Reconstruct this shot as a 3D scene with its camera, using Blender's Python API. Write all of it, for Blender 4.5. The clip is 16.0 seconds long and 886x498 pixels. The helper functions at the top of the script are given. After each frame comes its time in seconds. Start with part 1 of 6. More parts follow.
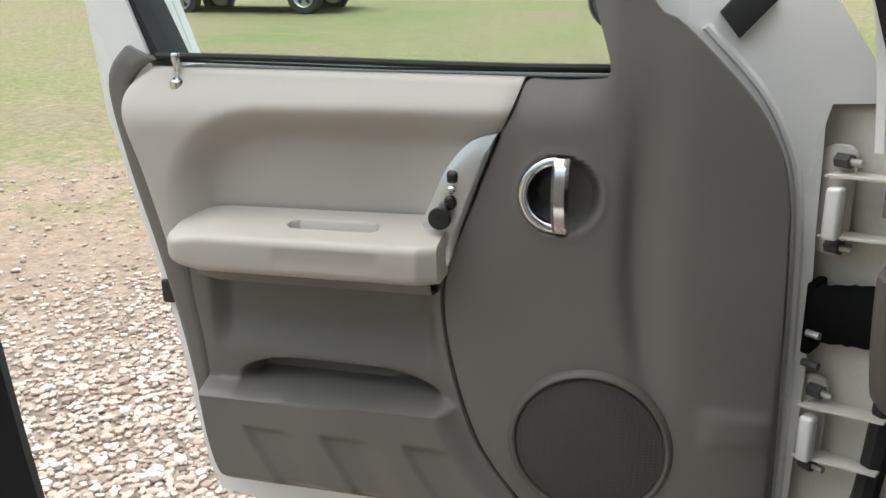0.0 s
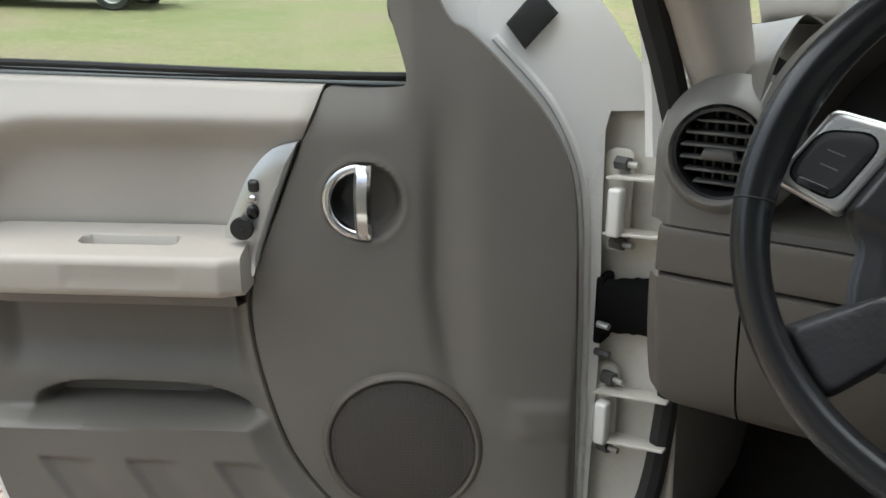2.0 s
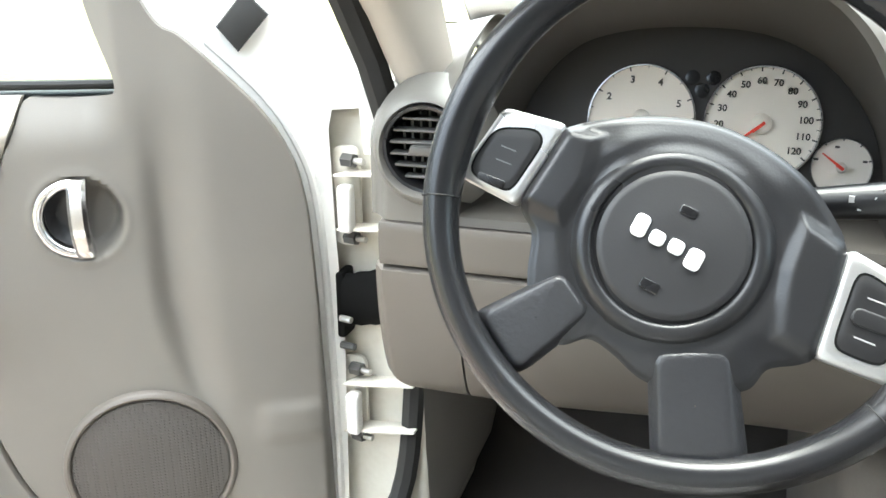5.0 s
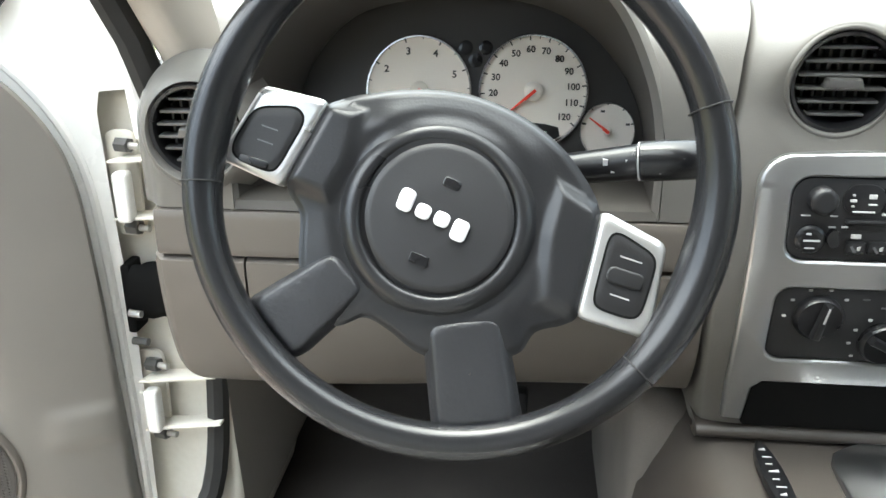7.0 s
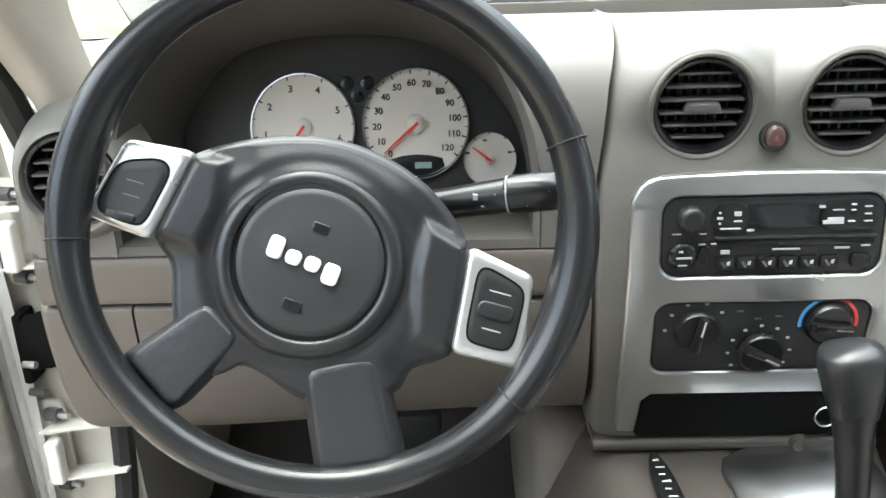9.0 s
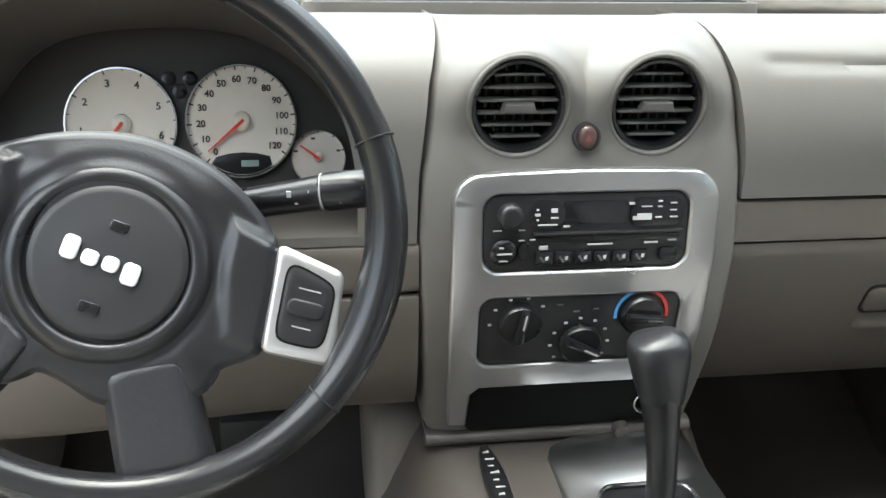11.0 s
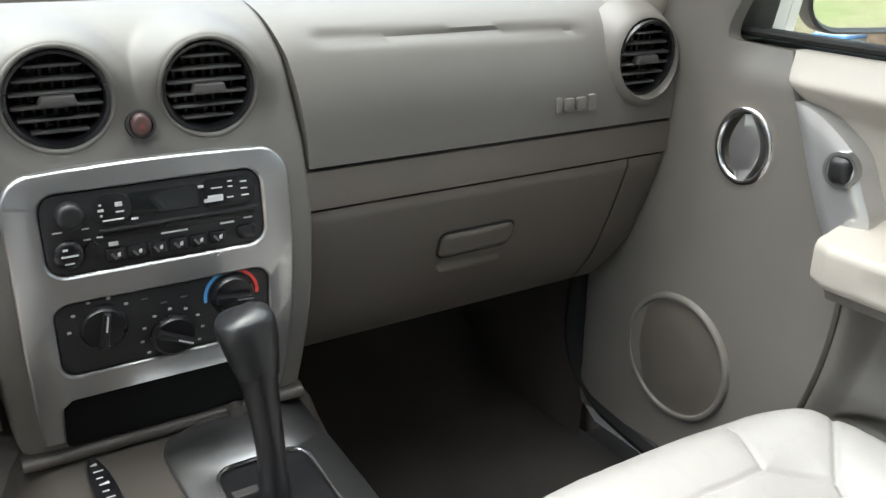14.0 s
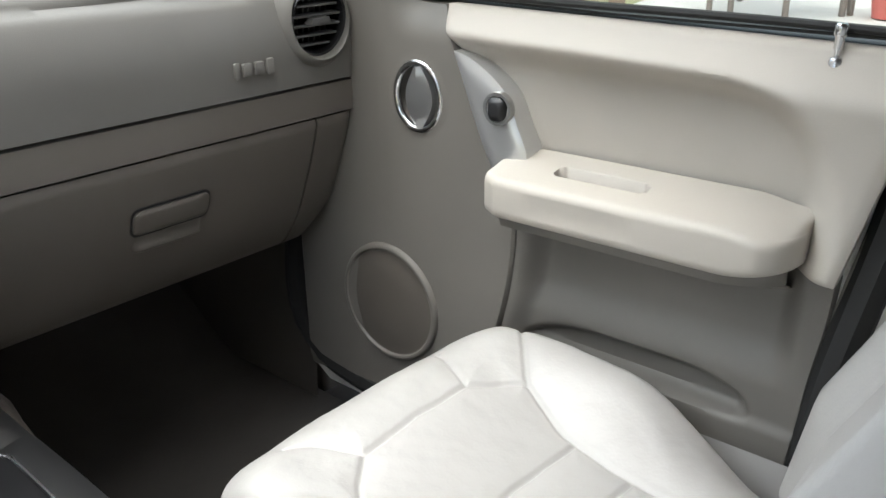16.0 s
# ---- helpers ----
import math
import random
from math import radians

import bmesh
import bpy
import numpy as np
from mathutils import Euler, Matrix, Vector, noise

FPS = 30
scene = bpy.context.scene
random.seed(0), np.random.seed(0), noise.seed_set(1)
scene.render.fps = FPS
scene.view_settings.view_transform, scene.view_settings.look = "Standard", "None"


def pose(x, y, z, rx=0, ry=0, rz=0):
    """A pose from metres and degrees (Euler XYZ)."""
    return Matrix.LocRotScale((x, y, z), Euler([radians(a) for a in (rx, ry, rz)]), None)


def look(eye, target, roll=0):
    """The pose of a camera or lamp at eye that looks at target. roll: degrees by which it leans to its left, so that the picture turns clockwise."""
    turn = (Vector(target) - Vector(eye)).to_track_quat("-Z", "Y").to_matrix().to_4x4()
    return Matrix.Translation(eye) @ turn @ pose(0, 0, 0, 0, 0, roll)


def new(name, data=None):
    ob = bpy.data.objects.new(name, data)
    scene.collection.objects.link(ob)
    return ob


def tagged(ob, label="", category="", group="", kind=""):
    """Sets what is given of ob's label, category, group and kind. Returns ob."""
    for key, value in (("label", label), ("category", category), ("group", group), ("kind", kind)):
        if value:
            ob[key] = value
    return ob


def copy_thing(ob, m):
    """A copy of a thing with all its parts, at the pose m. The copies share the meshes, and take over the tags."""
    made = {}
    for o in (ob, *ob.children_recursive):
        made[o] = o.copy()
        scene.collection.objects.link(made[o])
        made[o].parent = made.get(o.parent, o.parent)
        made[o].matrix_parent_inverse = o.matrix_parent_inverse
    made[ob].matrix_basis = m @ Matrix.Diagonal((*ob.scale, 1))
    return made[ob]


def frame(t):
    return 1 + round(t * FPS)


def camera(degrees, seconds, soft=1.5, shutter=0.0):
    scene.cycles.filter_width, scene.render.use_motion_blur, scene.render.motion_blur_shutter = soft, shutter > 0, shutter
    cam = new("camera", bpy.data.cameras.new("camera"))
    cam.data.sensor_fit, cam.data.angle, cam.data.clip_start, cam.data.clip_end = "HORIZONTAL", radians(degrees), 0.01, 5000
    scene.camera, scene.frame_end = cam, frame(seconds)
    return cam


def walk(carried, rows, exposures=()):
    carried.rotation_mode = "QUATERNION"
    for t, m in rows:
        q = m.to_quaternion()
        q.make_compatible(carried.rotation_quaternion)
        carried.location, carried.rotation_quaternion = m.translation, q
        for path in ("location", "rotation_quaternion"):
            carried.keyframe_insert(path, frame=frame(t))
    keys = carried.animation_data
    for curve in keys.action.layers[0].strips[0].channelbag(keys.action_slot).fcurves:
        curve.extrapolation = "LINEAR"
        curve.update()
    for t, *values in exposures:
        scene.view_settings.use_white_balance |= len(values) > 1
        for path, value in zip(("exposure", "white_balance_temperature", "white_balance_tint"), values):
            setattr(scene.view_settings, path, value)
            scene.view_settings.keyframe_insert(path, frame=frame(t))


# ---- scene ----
LENS = 56.09
cam = camera(LENS, 16.0)
# seconds, eye (m), yaw to the left of the car's nose, pitch, lean (degrees)
ROWS = [
    (0.0, -0.4469, -0.7792, 1.3348, 45.74, -17.63, -1.40),
    (0.5, -0.4448, -0.7778, 1.3392, 42.85, -17.98, -0.91),
    (1.0, -0.4358, -0.7730, 1.3398, 39.94, -17.62, -0.60),
    (1.5, -0.4261, -0.7642, 1.3416, 36.96, -17.37, -0.12),
    (2.0, -0.4192, -0.7612, 1.3434, 33.70, -17.74, 0.09),
    (2.5, -0.4129, -0.7587, 1.3441, 30.62, -18.32, -0.01),
    (3.0, -0.4089, -0.7571, 1.3449, 27.23, -19.04, 0.17),
    (5.5, -0.3568, -0.7383, 1.3615, 15.27, -18.71, -0.23),
    (6.0, -0.3497, -0.7318, 1.3614, 11.77, -19.25, -0.08),
    (6.5, -0.3392, -0.7217, 1.3608, 7.97, -19.92, 0.25),
    (7.0, -0.3261, -0.7211, 1.3613, 5.75, -20.58, -0.03),
    (7.5, -0.3172, -0.7195, 1.3632, 4.42, -20.68, -0.39),
    (8.0, -0.3005, -0.7170, 1.3777, 3.27, -20.35, -1.11),
    (10.5, -0.2527, -0.7261, 1.3845, -4.64, -19.69, -0.10),
    (11.0, -0.2337, -0.7246, 1.3792, -7.92, -19.78, 0.72),
    (11.5, -0.2173, -0.7276, 1.3747, -11.16, -19.92, 1.04),
    (12.0, -0.2008, -0.7351, 1.3752, -14.32, -19.97, 0.35),
    (12.5, -0.1787, -0.7360, 1.3754, -18.67, -20.26, -0.03),
    (13.0, -0.1698, -0.7362, 1.3795, -22.77, -20.90, -0.14),
    (13.5, -0.1604, -0.7445, 1.3771, -27.31, -21.12, 0.36),
    (14.0, -0.1574, -0.7632, 1.3809, -31.77, -20.78, 0.35),
    (14.5, -0.1485, -0.7815, 1.3812, -35.95, -20.50, -0.30),
    (15.0, -0.1479, -0.8018, 1.3833, -40.78, -20.55, -0.55),
    (15.5, -0.1422, -0.8180, 1.3747, -45.52, -21.29, -0.54),
    (16.0, -0.1352, -0.8313, 1.3692, -49.97, -22.32, -0.79),
]

# the clip's camera brightens as it turns into the car
EXPOSURE = [(0.0, 1.15, 6350, 5), (1.0, 1.15, 6300, 4), (2.0, 1.25, 6300, 4), (2.5, 1.45, 6300, 4), (3.0, 1.85, 6300, 4), (5.3, 3.2, 6250, 2), (6.5, 2.9, 6250, 2), (8.0, 2.8, 6250, 2), (10.5, 2.65, 6280, 3), (12.0, 2.4, 6280, 3), (13.5, 2.15, 6250, 4), (15.0, 2.15, 6250, 6), (16.0, 2.08, 6250, 6)]


def gaze(x, y, z, yaw, pitch, lean):
    a, b = radians(yaw), radians(pitch)
    return look((x, y, z), (x - math.sin(a) * math.cos(b), y + math.cos(a) * math.cos(b), z + math.sin(b)), lean)


walk(cam, [(t, gaze(*row)) for t, *row in ROWS], EXPOSURE)

# ---- world, sun, light ----
world = bpy.data.worlds.new("sky")
scene.world = world
world.use_nodes = True
wn = world.node_tree
sky = wn.nodes.new("ShaderNodeTexSky")
sky.sky_type, sky.sun_disc = "NISHITA", False
sky.sun_elevation, sky.sun_rotation = radians(79), radians(290)
sky.air_density, sky.dust_density = 1.0, 4.0
haze = wn.nodes.new("ShaderNodeHueSaturation")
haze.inputs["Saturation"].default_value = 0.55
wn.links.new(sky.outputs[0], haze.inputs["Color"])
wn.links.new(haze.outputs[0], wn.nodes["Background"].inputs[0])
wn.nodes["Background"].inputs[1].default_value = 0.15
sun = new("sun", bpy.data.lights.new("sun", "SUN"))
sun.data.energy, sun.data.angle, sun.data.color = 1.5, radians(110), (1.0, 0.97, 0.92)
sun.matrix_world = look((-1.2, 0.4, 6.5), (0, 0, 0))


# ---- materials ----
def material(name, color, rough=0.5, metal=0.0, vary=0.12, fine=400.0, bump=0.15, coarse=6.0, coat=0.0, grime=None, depth=0.0006):
    """A worn surface: colour that varies at a coarse and a fine scale, and a fine relief."""
    m = bpy.data.materials.new(name)
    m.use_nodes = True
    t = m.node_tree
    p = t.nodes["Principled BSDF"]
    geo = t.nodes.new("ShaderNodeTexCoord")
    big, small = t.nodes.new("ShaderNodeTexNoise"), t.nodes.new("ShaderNodeTexNoise")
    big.inputs["Scale"].default_value, big.inputs["Detail"].default_value = coarse, 6.0
    small.inputs["Scale"].default_value, small.inputs["Detail"].default_value = fine, 3.0
    for n in (big, small):
        t.links.new(geo.outputs["Object"], n.inputs["Vector"])
    mix = t.nodes.new("ShaderNodeMix")
    mix.data_type = "RGBA"
    dark = [c * (1 - vary) for c in color] if grime is None else grime
    mix.inputs[6].default_value = (*dark, 1)
    mix.inputs[7].default_value = (*[min(1, c * (1 + vary)) for c in color], 1)
    add = t.nodes.new("ShaderNodeMath")
    add.operation = "MULTIPLY_ADD"
    add.inputs[1].default_value, add.inputs[2].default_value = 0.35, 0.0
    ramp = t.nodes.new("ShaderNodeMapRange")
    ramp.inputs[1].default_value, ramp.inputs[2].default_value = 0.3, 0.7
    t.links.new(big.outputs["Fac"], ramp.inputs[0])
    t.links.new(small.outputs["Fac"], add.inputs[0])
    sum_ = t.nodes.new("ShaderNodeMath")
    sum_.operation = "MULTIPLY_ADD"
    sum_.inputs[1].default_value = 0.65
    t.links.new(ramp.outputs[0], sum_.inputs[0])
    t.links.new(add.outputs[0], sum_.inputs[2])
    t.links.new(sum_.outputs[0], mix.inputs[0])
    t.links.new(mix.outputs[2], p.inputs["Base Color"])
    rr = t.nodes.new("ShaderNodeMapRange")
    rr.inputs[3].default_value, rr.inputs[4].default_value = max(0.02, rough - 0.08), min(1, rough + 0.08)
    t.links.new(big.outputs["Fac"], rr.inputs[0])
    t.links.new(rr.outputs[0], p.inputs["Roughness"])
    p.inputs["Metallic"].default_value = metal
    p.inputs["Coat Weight"].default_value = coat
    if bump:
        b = t.nodes.new("ShaderNodeBump")
        b.inputs["Strength"].default_value, b.inputs["Distance"].default_value = bump, depth
        t.links.new(small.outputs["Fac"], b.inputs["Height"])
        t.links.new(b.outputs[0], p.inputs["Normal"])
    return m


def plain(name, color, rough=0.4, metal=0.0, emit=0.0):
    m = bpy.data.materials.new(name)
    m.use_nodes = True
    p = m.node_tree.nodes["Principled BSDF"]
    p.inputs["Base Color"].default_value = (*color, 1)
    p.inputs["Roughness"].default_value, p.inputs["Metallic"].default_value = rough, metal
    if emit:
        p.inputs["Emission Color"].default_value = (*color, 1)
        p.inputs["Emission Strength"].default_value = emit
    return m


def glass(name, tint=(1, 1, 1)):
    m = bpy.data.materials.new(name)
    m.use_nodes = True
    t = m.node_tree
    t.nodes.remove(t.nodes["Principled BSDF"])
    out = t.nodes["Material Output"]
    clear, gloss, mix, fres = (t.nodes.new("ShaderNode" + k) for k in ("BsdfTransparent", "BsdfGlossy", "MixShader", "Fresnel"))
    clear.inputs[0].default_value = (*tint, 1)
    gloss.inputs["Roughness"].default_value = 0.02
    fres.inputs[0].default_value = 1.3
    t.links.new(fres.outputs[0], mix.inputs[0])
    t.links.new(clear.outputs[0], mix.inputs[1])
    t.links.new(gloss.outputs[0], mix.inputs[2])
    t.links.new(mix.outputs[0], out.inputs[0])
    return m


TAUPE = material("taupe_plastic", (0.138, 0.131, 0.119), 0.45, fine=900, bump=0.25)
TAUPE_PANEL = material("taupe_door_plastic", (0.152, 0.141, 0.125), 0.50, fine=900, bump=0.25)
CREAM = material("light_taupe_vinyl", (0.43, 0.398, 0.352), 0.5, fine=700, bump=0.25, vary=0.06)
LEATHER = material("cream_leather", (0.362, 0.350, 0.335), 0.42, fine=260, bump=0.3, vary=0.03, coarse=9, depth=0.001)
BLACK_LEATHER = material("black_leather", (0.019, 0.0193, 0.0208), 0.31, fine=520, bump=0.16, vary=0.2, depth=0.0008)
RIM = material("polished_black_leather", (0.0165, 0.0168, 0.0182), 0.25, fine=480, bump=0.14, vary=0.2, depth=0.0006)
BLACK = material("black_plastic", (0.014, 0.014, 0.015), 0.42, fine=800, bump=0.15, vary=0.2)
GLOSS_BLACK = material("smooth_black_plastic", (0.01, 0.01, 0.011), 0.28, fine=500, bump=0.03, vary=0.2)
RUBBER = material("black_rubber", (0.016, 0.016, 0.016), 0.65, fine=500, bump=0.2, vary=0.25)
SATIN = material("satin_silver_plastic", (0.40, 0.40, 0.395), 0.31, metal=0.85, fine=1200, bump=0.06, vary=0.06)
SILVER = material("silver_painted_plastic", (0.62, 0.62, 0.615), 0.30, metal=0.75, fine=1200, bump=0.05, vary=0.06)
PLATE = material("brushed_dark_silver", (0.52, 0.525, 0.535), 0.30, metal=1.0, fine=1200, bump=0.03, vary=0.03)
# Browner taupe of the lower trim, also darkened for the weaker light below.
TAUPE_SHADED = material("lower_taupe_shade_darkened", (0.110, 0.097, 0.084), 0.48, fine=900, bump=0.25)
CHROME = material("chrome", (0.70, 0.70, 0.71), 0.20, metal=1.0, fine=300, bump=0.02, vary=0.04)
STEEL = material("zinc_steel", (0.5, 0.49, 0.46), 0.4, metal=0.8, fine=300, bump=0.1, vary=0.15)
WHITE = material("white_car_paint", (0.82, 0.81, 0.78), 0.28, fine=200, bump=0.02, vary=0.03, coat=0.4)
DIRTY_WHITE = material("dusty_white_paint", (0.74, 0.72, 0.66), 0.4, fine=120, bump=0.04, vary=0.06, grime=(0.55, 0.51, 0.43))
CARPET = material("dark_carpet", (0.042, 0.037, 0.033), 0.95, fine=500, bump=0.5, vary=0.35, depth=0.0005)
TAUPE_CARPET = material("taupe_carpet", (0.17, 0.15, 0.13), 0.95, fine=500, bump=0.5, vary=0.25, depth=0.0005)
HEADLINER = material("headliner_cloth", (0.42, 0.40, 0.36), 0.9, fine=700, bump=0.3, vary=0.05)
DIAL = material("ivory_dial", (0.80, 0.745, 0.67), 0.5, fine=400, bump=0.02, vary=0.04)
MARK = plain("white_print", (0.48, 0.48, 0.48), 0.5)
BADGE = plain("bright_badge", (0.8, 0.8, 0.8), 0.3, 0.3)
# Brownish console taupe, its low shade put into the colour.
CONSOLE = material("brown_taupe_shade_darkened", (0.062, 0.053, 0.046), 0.42, fine=900, bump=0.25)
DARK_MARK = plain("dark_print", (0.05, 0.045, 0.04), 0.5)
GREY_MARK = plain("grey_print", (0.10, 0.10, 0.105), 0.5)
NEEDLE = plain("red_needle", (0.75, 0.06, 0.03), 0.4)
RED = plain("red_print", (0.75, 0.05, 0.04), 0.4)
BLUE = plain("blue_print", (0.10, 0.35, 0.70), 0.4)
HAZARD_RED = material("dull_red_plastic", (0.065, 0.036, 0.033), 0.4, fine=500, bump=0.05)
LCD = material("lcd_window", (0.012, 0.013, 0.014), 0.12, fine=300, bump=0.0, vary=0.1)
BOOT = material("dull_black_rubber", (0.006, 0.006, 0.006), 0.8, fine=300, bump=0.2)
BOOT.node_tree.nodes["Principled BSDF"].inputs["Specular IOR Level"].default_value = 0.12
GLASS = glass("window_glass", (0.93, 0.96, 0.94))


# ---- mesh helpers ----
def finish(bm, smooth=True, angle=40):
    bmesh.ops.remove_doubles(bm, verts=bm.verts, dist=1e-6)
    bmesh.ops.recalc_face_normals(bm, faces=bm.faces)
    for f in bm.faces:
        f.smooth = smooth
    if smooth:
        for e in bm.edges:
            if len(e.link_faces) == 2 and e.calc_face_angle(0) > radians(angle):
                e.smooth = False
    return bm


def part(name, bm, mat, parent=None, label="", angle=40):
    finish(bm, True, angle)
    me = bpy.data.meshes.new(name)
    bm.to_mesh(me)
    bm.free()
    me.materials.append(mat)
    ob = new(name, me)
    if parent is not None:
        ob.parent = parent
    return tagged(ob, label)


def thing(name, label, category, group="", kind="", at=(0, 0, 0)):
    ob = new(name)
    ob.empty_display_size = 0.05
    ob.location = at
    return tagged(ob, label, category, group, kind)


def smooth(a, b, v):
    v = min(1.0, max(0.0, (v - a) / (b - a)))
    return v * v * (3 - 2 * v)


def resample(line, n):
    """n points at even steps along a smooth line through the given ones."""
    pts = np.array(line, float)
    if len(pts) > 2:
        fine = []
        for i in range(len(pts) - 1):
            p0, p1, p2, p3 = pts[max(i - 1, 0)], pts[i], pts[i + 1], pts[min(i + 2, len(pts) - 1)]
            for k in range(8):
                s = k / 8
                fine.append(0.5 * (2 * p1 + (p2 - p0) * s + (2 * p0 - 5 * p1 + 4 * p2 - p3) * s * s + (3 * p1 - p0 - 3 * p2 + p3) * s**3))
        pts = np.array(fine + [pts[-1]])
    d = np.r_[0, np.cumsum(np.linalg.norm(np.diff(pts, axis=0), axis=1))]
    s = np.linspace(0, d[-1], n)
    return np.stack([np.interp(s, d, pts[:, k]) for k in range(pts.shape[1])], 1)


def straight(line, n):
    pts = np.array(line, float)
    d = np.r_[0, np.cumsum(np.linalg.norm(np.diff(pts, axis=0), axis=1))]
    s = np.linspace(0, d[-1], n)
    return np.stack([np.interp(s, d, pts[:, k]) for k in range(pts.shape[1])], 1)


def sheet(rows, bm=None, close_u=False, close_v=False):
    """Faces between rows of points."""
    bm = bm or bmesh.new()
    vs = [[bm.verts.new(p) for p in r] for r in rows]
    a, b = len(vs), len(vs[0])
    for i in range(a if close_u else a - 1):
        for j in range(b if close_v else b - 1):
            q = (vs[i][j], vs[(i + 1) % a][j], vs[(i + 1) % a][(j + 1) % b], vs[i][(j + 1) % b])
            try:
                bm.faces.new(q)
            except ValueError:
                pass
    return bm


def box(lo, hi, bevel=0.004, seg=2, bm=None):
    own = bmesh.new()
    bmesh.ops.create_cube(own, size=1)
    for v in own.verts:
        v.co = [lo[k] + (v.co[k] + 0.5) * (hi[k] - lo[k]) for k in range(3)]
    if bevel:
        bmesh.ops.bevel(own, geom=own.edges[:], offset=bevel, segments=seg, affect="EDGES", profile=0.5)
    if bm is None:
        return own
    return merge(bm, own)


def merge(bm, other):
    me = bpy.data.meshes.new("joined")
    other.to_mesh(me)
    other.free()
    bm.from_mesh(me)
    bpy.data.meshes.remove(me)
    return bm


def moved(bm, m):
    bmesh.ops.transform(bm, matrix=m, verts=bm.verts[:])
    return bm


def prism(outline, d0, d1, place, bevel=0.0, seg=2):
    """A flat outline (a, b) given thickness from d0 to d1; place(a, d, b) puts it into the world."""
    bm = bmesh.new()
    lo = [bm.verts.new((a, d0, b)) for a, b in outline]
    hi = [bm.verts.new((a, d1, b)) for a, b in outline]
    bm.faces.new(lo)
    top = bm.faces.new(hi)
    n = len(outline)
    for i in range(n):
        bm.faces.new((lo[i], lo[(i + 1) % n], hi[(i + 1) % n], hi[i]))
    bmesh.ops.recalc_face_normals(bm, faces=bm.faces[:])
    if bevel:
        bmesh.ops.bevel(bm, geom=list(top.edges), offset=bevel, segments=seg, affect="EDGES", profile=0.5)
    for v in bm.verts:
        v.co = place(*v.co)
    return bm


def rounded(x0, x1, z0, z1, r, n=5):
    out = []
    for cx, cz, a0 in ((x1 - r, z1 - r, 0), (x0 + r, z1 - r, 90), (x0 + r, z0 + r, 180), (x1 - r, z0 + r, 270)):
        for k in range(n + 1):
            a = radians(a0 + 90 * k / n)
            out.append((cx + r * math.cos(a), cz + r * math.sin(a)))
    return out


def circle(cx, cz, r, n=24, rz=None):
    return [(cx + r * math.cos(2 * math.pi * k / n), cz + (rz or r) * math.sin(2 * math.pi * k / n)) for k in range(n)]


def offset(loop, d):
    """The loop moved outwards by d (inwards if negative)."""
    p = np.array(loop)
    t = np.roll(p, -1, 0) - np.roll(p, 1, 0)
    t /= np.linalg.norm(t, axis=1)[:, None] + 1e-9
    area = np.sum(p[:, 0] * np.roll(p[:, 1], -1) - np.roll(p[:, 0], -1) * p[:, 1])
    n = np.stack([t[:, 1], -t[:, 0]], 1) * (1 if area > 0 else -1)
    return (p + n * d).tolist()


def holeplate(outer, holes, d0, d1, place, chamfer=0.0):
    """A flat plate with holes right through it, its edges eased."""
    bm = bmesh.new()
    if chamfer:
        full = [outer, *holes]
        outer, holes = offset(outer, -chamfer), [offset(h, chamfer) for h in holes]
    loops = [[bm.verts.new((a, d1, b)) for a, b in o] for o in (outer, *holes)]
    edges = [bm.edges.new((l[i], l[(i + 1) % len(l)])) for l in loops for i in range(len(l))]
    bmesh.ops.triangle_fill(bm, edges=edges, use_beauty=True, use_dissolve=False)
    for l in loops:
        if chamfer:
            for f in (0.35, 1.0):
                src = full[loops.index(l)]
                mid = [bm.verts.new((v[0] * math.sqrt(f) + w.co.x * (1 - math.sqrt(f)), d1 - chamfer * f, v[1] * math.sqrt(f) + w.co.z * (1 - math.sqrt(f)))) for v, w in zip(src, l)]
                ring = l if f < 1 else last
                for i in range(len(l)):
                    bm.faces.new((ring[i], ring[(i + 1) % len(l)], mid[(i + 1) % len(l)], mid[i]))
                last = mid
            l = last
        low = [bm.verts.new((v.co.x, d0, v.co.z)) for v in l]
        for i in range(len(l)):
            bm.faces.new((l[i], l[(i + 1) % len(l)], low[(i + 1) % len(l)], low[i]))
    for v in bm.verts:
        v.co = place(*v.co)
    return bm


def star(outline, centre, height, place, rings=8, skirt=None):
    """A domed cover: rings shrink from the outline to its centre; height(s) with s from 0 at the rim to 1 at the centre."""
    bm = bmesh.new()
    rows = []
    if skirt is not None:
        rows.append([place(a, skirt, b) for a, b in outline])
    for k in range(rings):
        s = k / rings
        rows.append([place(centre[0] + (a - centre[0]) * (1 - s), height(s), centre[1] + (b - centre[1]) * (1 - s)) for a, b in outline])
    sheet(rows, bm, close_v=True)
    bm.verts.ensure_lookup_table()
    last = bm.verts[-len(outline):]
    mid = bm.verts.new(place(centre[0], height(1.0), centre[1]))
    for i in range(len(outline)):
        bm.faces.new((last[i], last[(i + 1) % len(outline)], mid))
    return bm


def ruled(a, b, n, k, depth, place, skirt=0.02, soft=0.004, curved=True):
    """A skin between two lines (u, z), n points along and k across, with depth(u, z) and edges that turn away."""
    f = resample if curved else straight
    A, B = f(a, n), f(b, n)
    rows = []
    for i in range(-1, n + 1):
        ii = min(max(i, 0), n - 1)
        row = []
        for j in range(-1, k + 2):
            jj = min(max(j, 0), k)
            u, z = A[ii] + (B[ii] - A[ii]) * jj / k
            edge = i in (-1, n) or j in (-1, k + 1)
            near = ii in (0, n - 1) or jj in (0, k)
            row.append(place(u, depth(u, z) - (skirt if edge else soft if near else 0), z))
        rows.append(row)
    return sheet(rows)


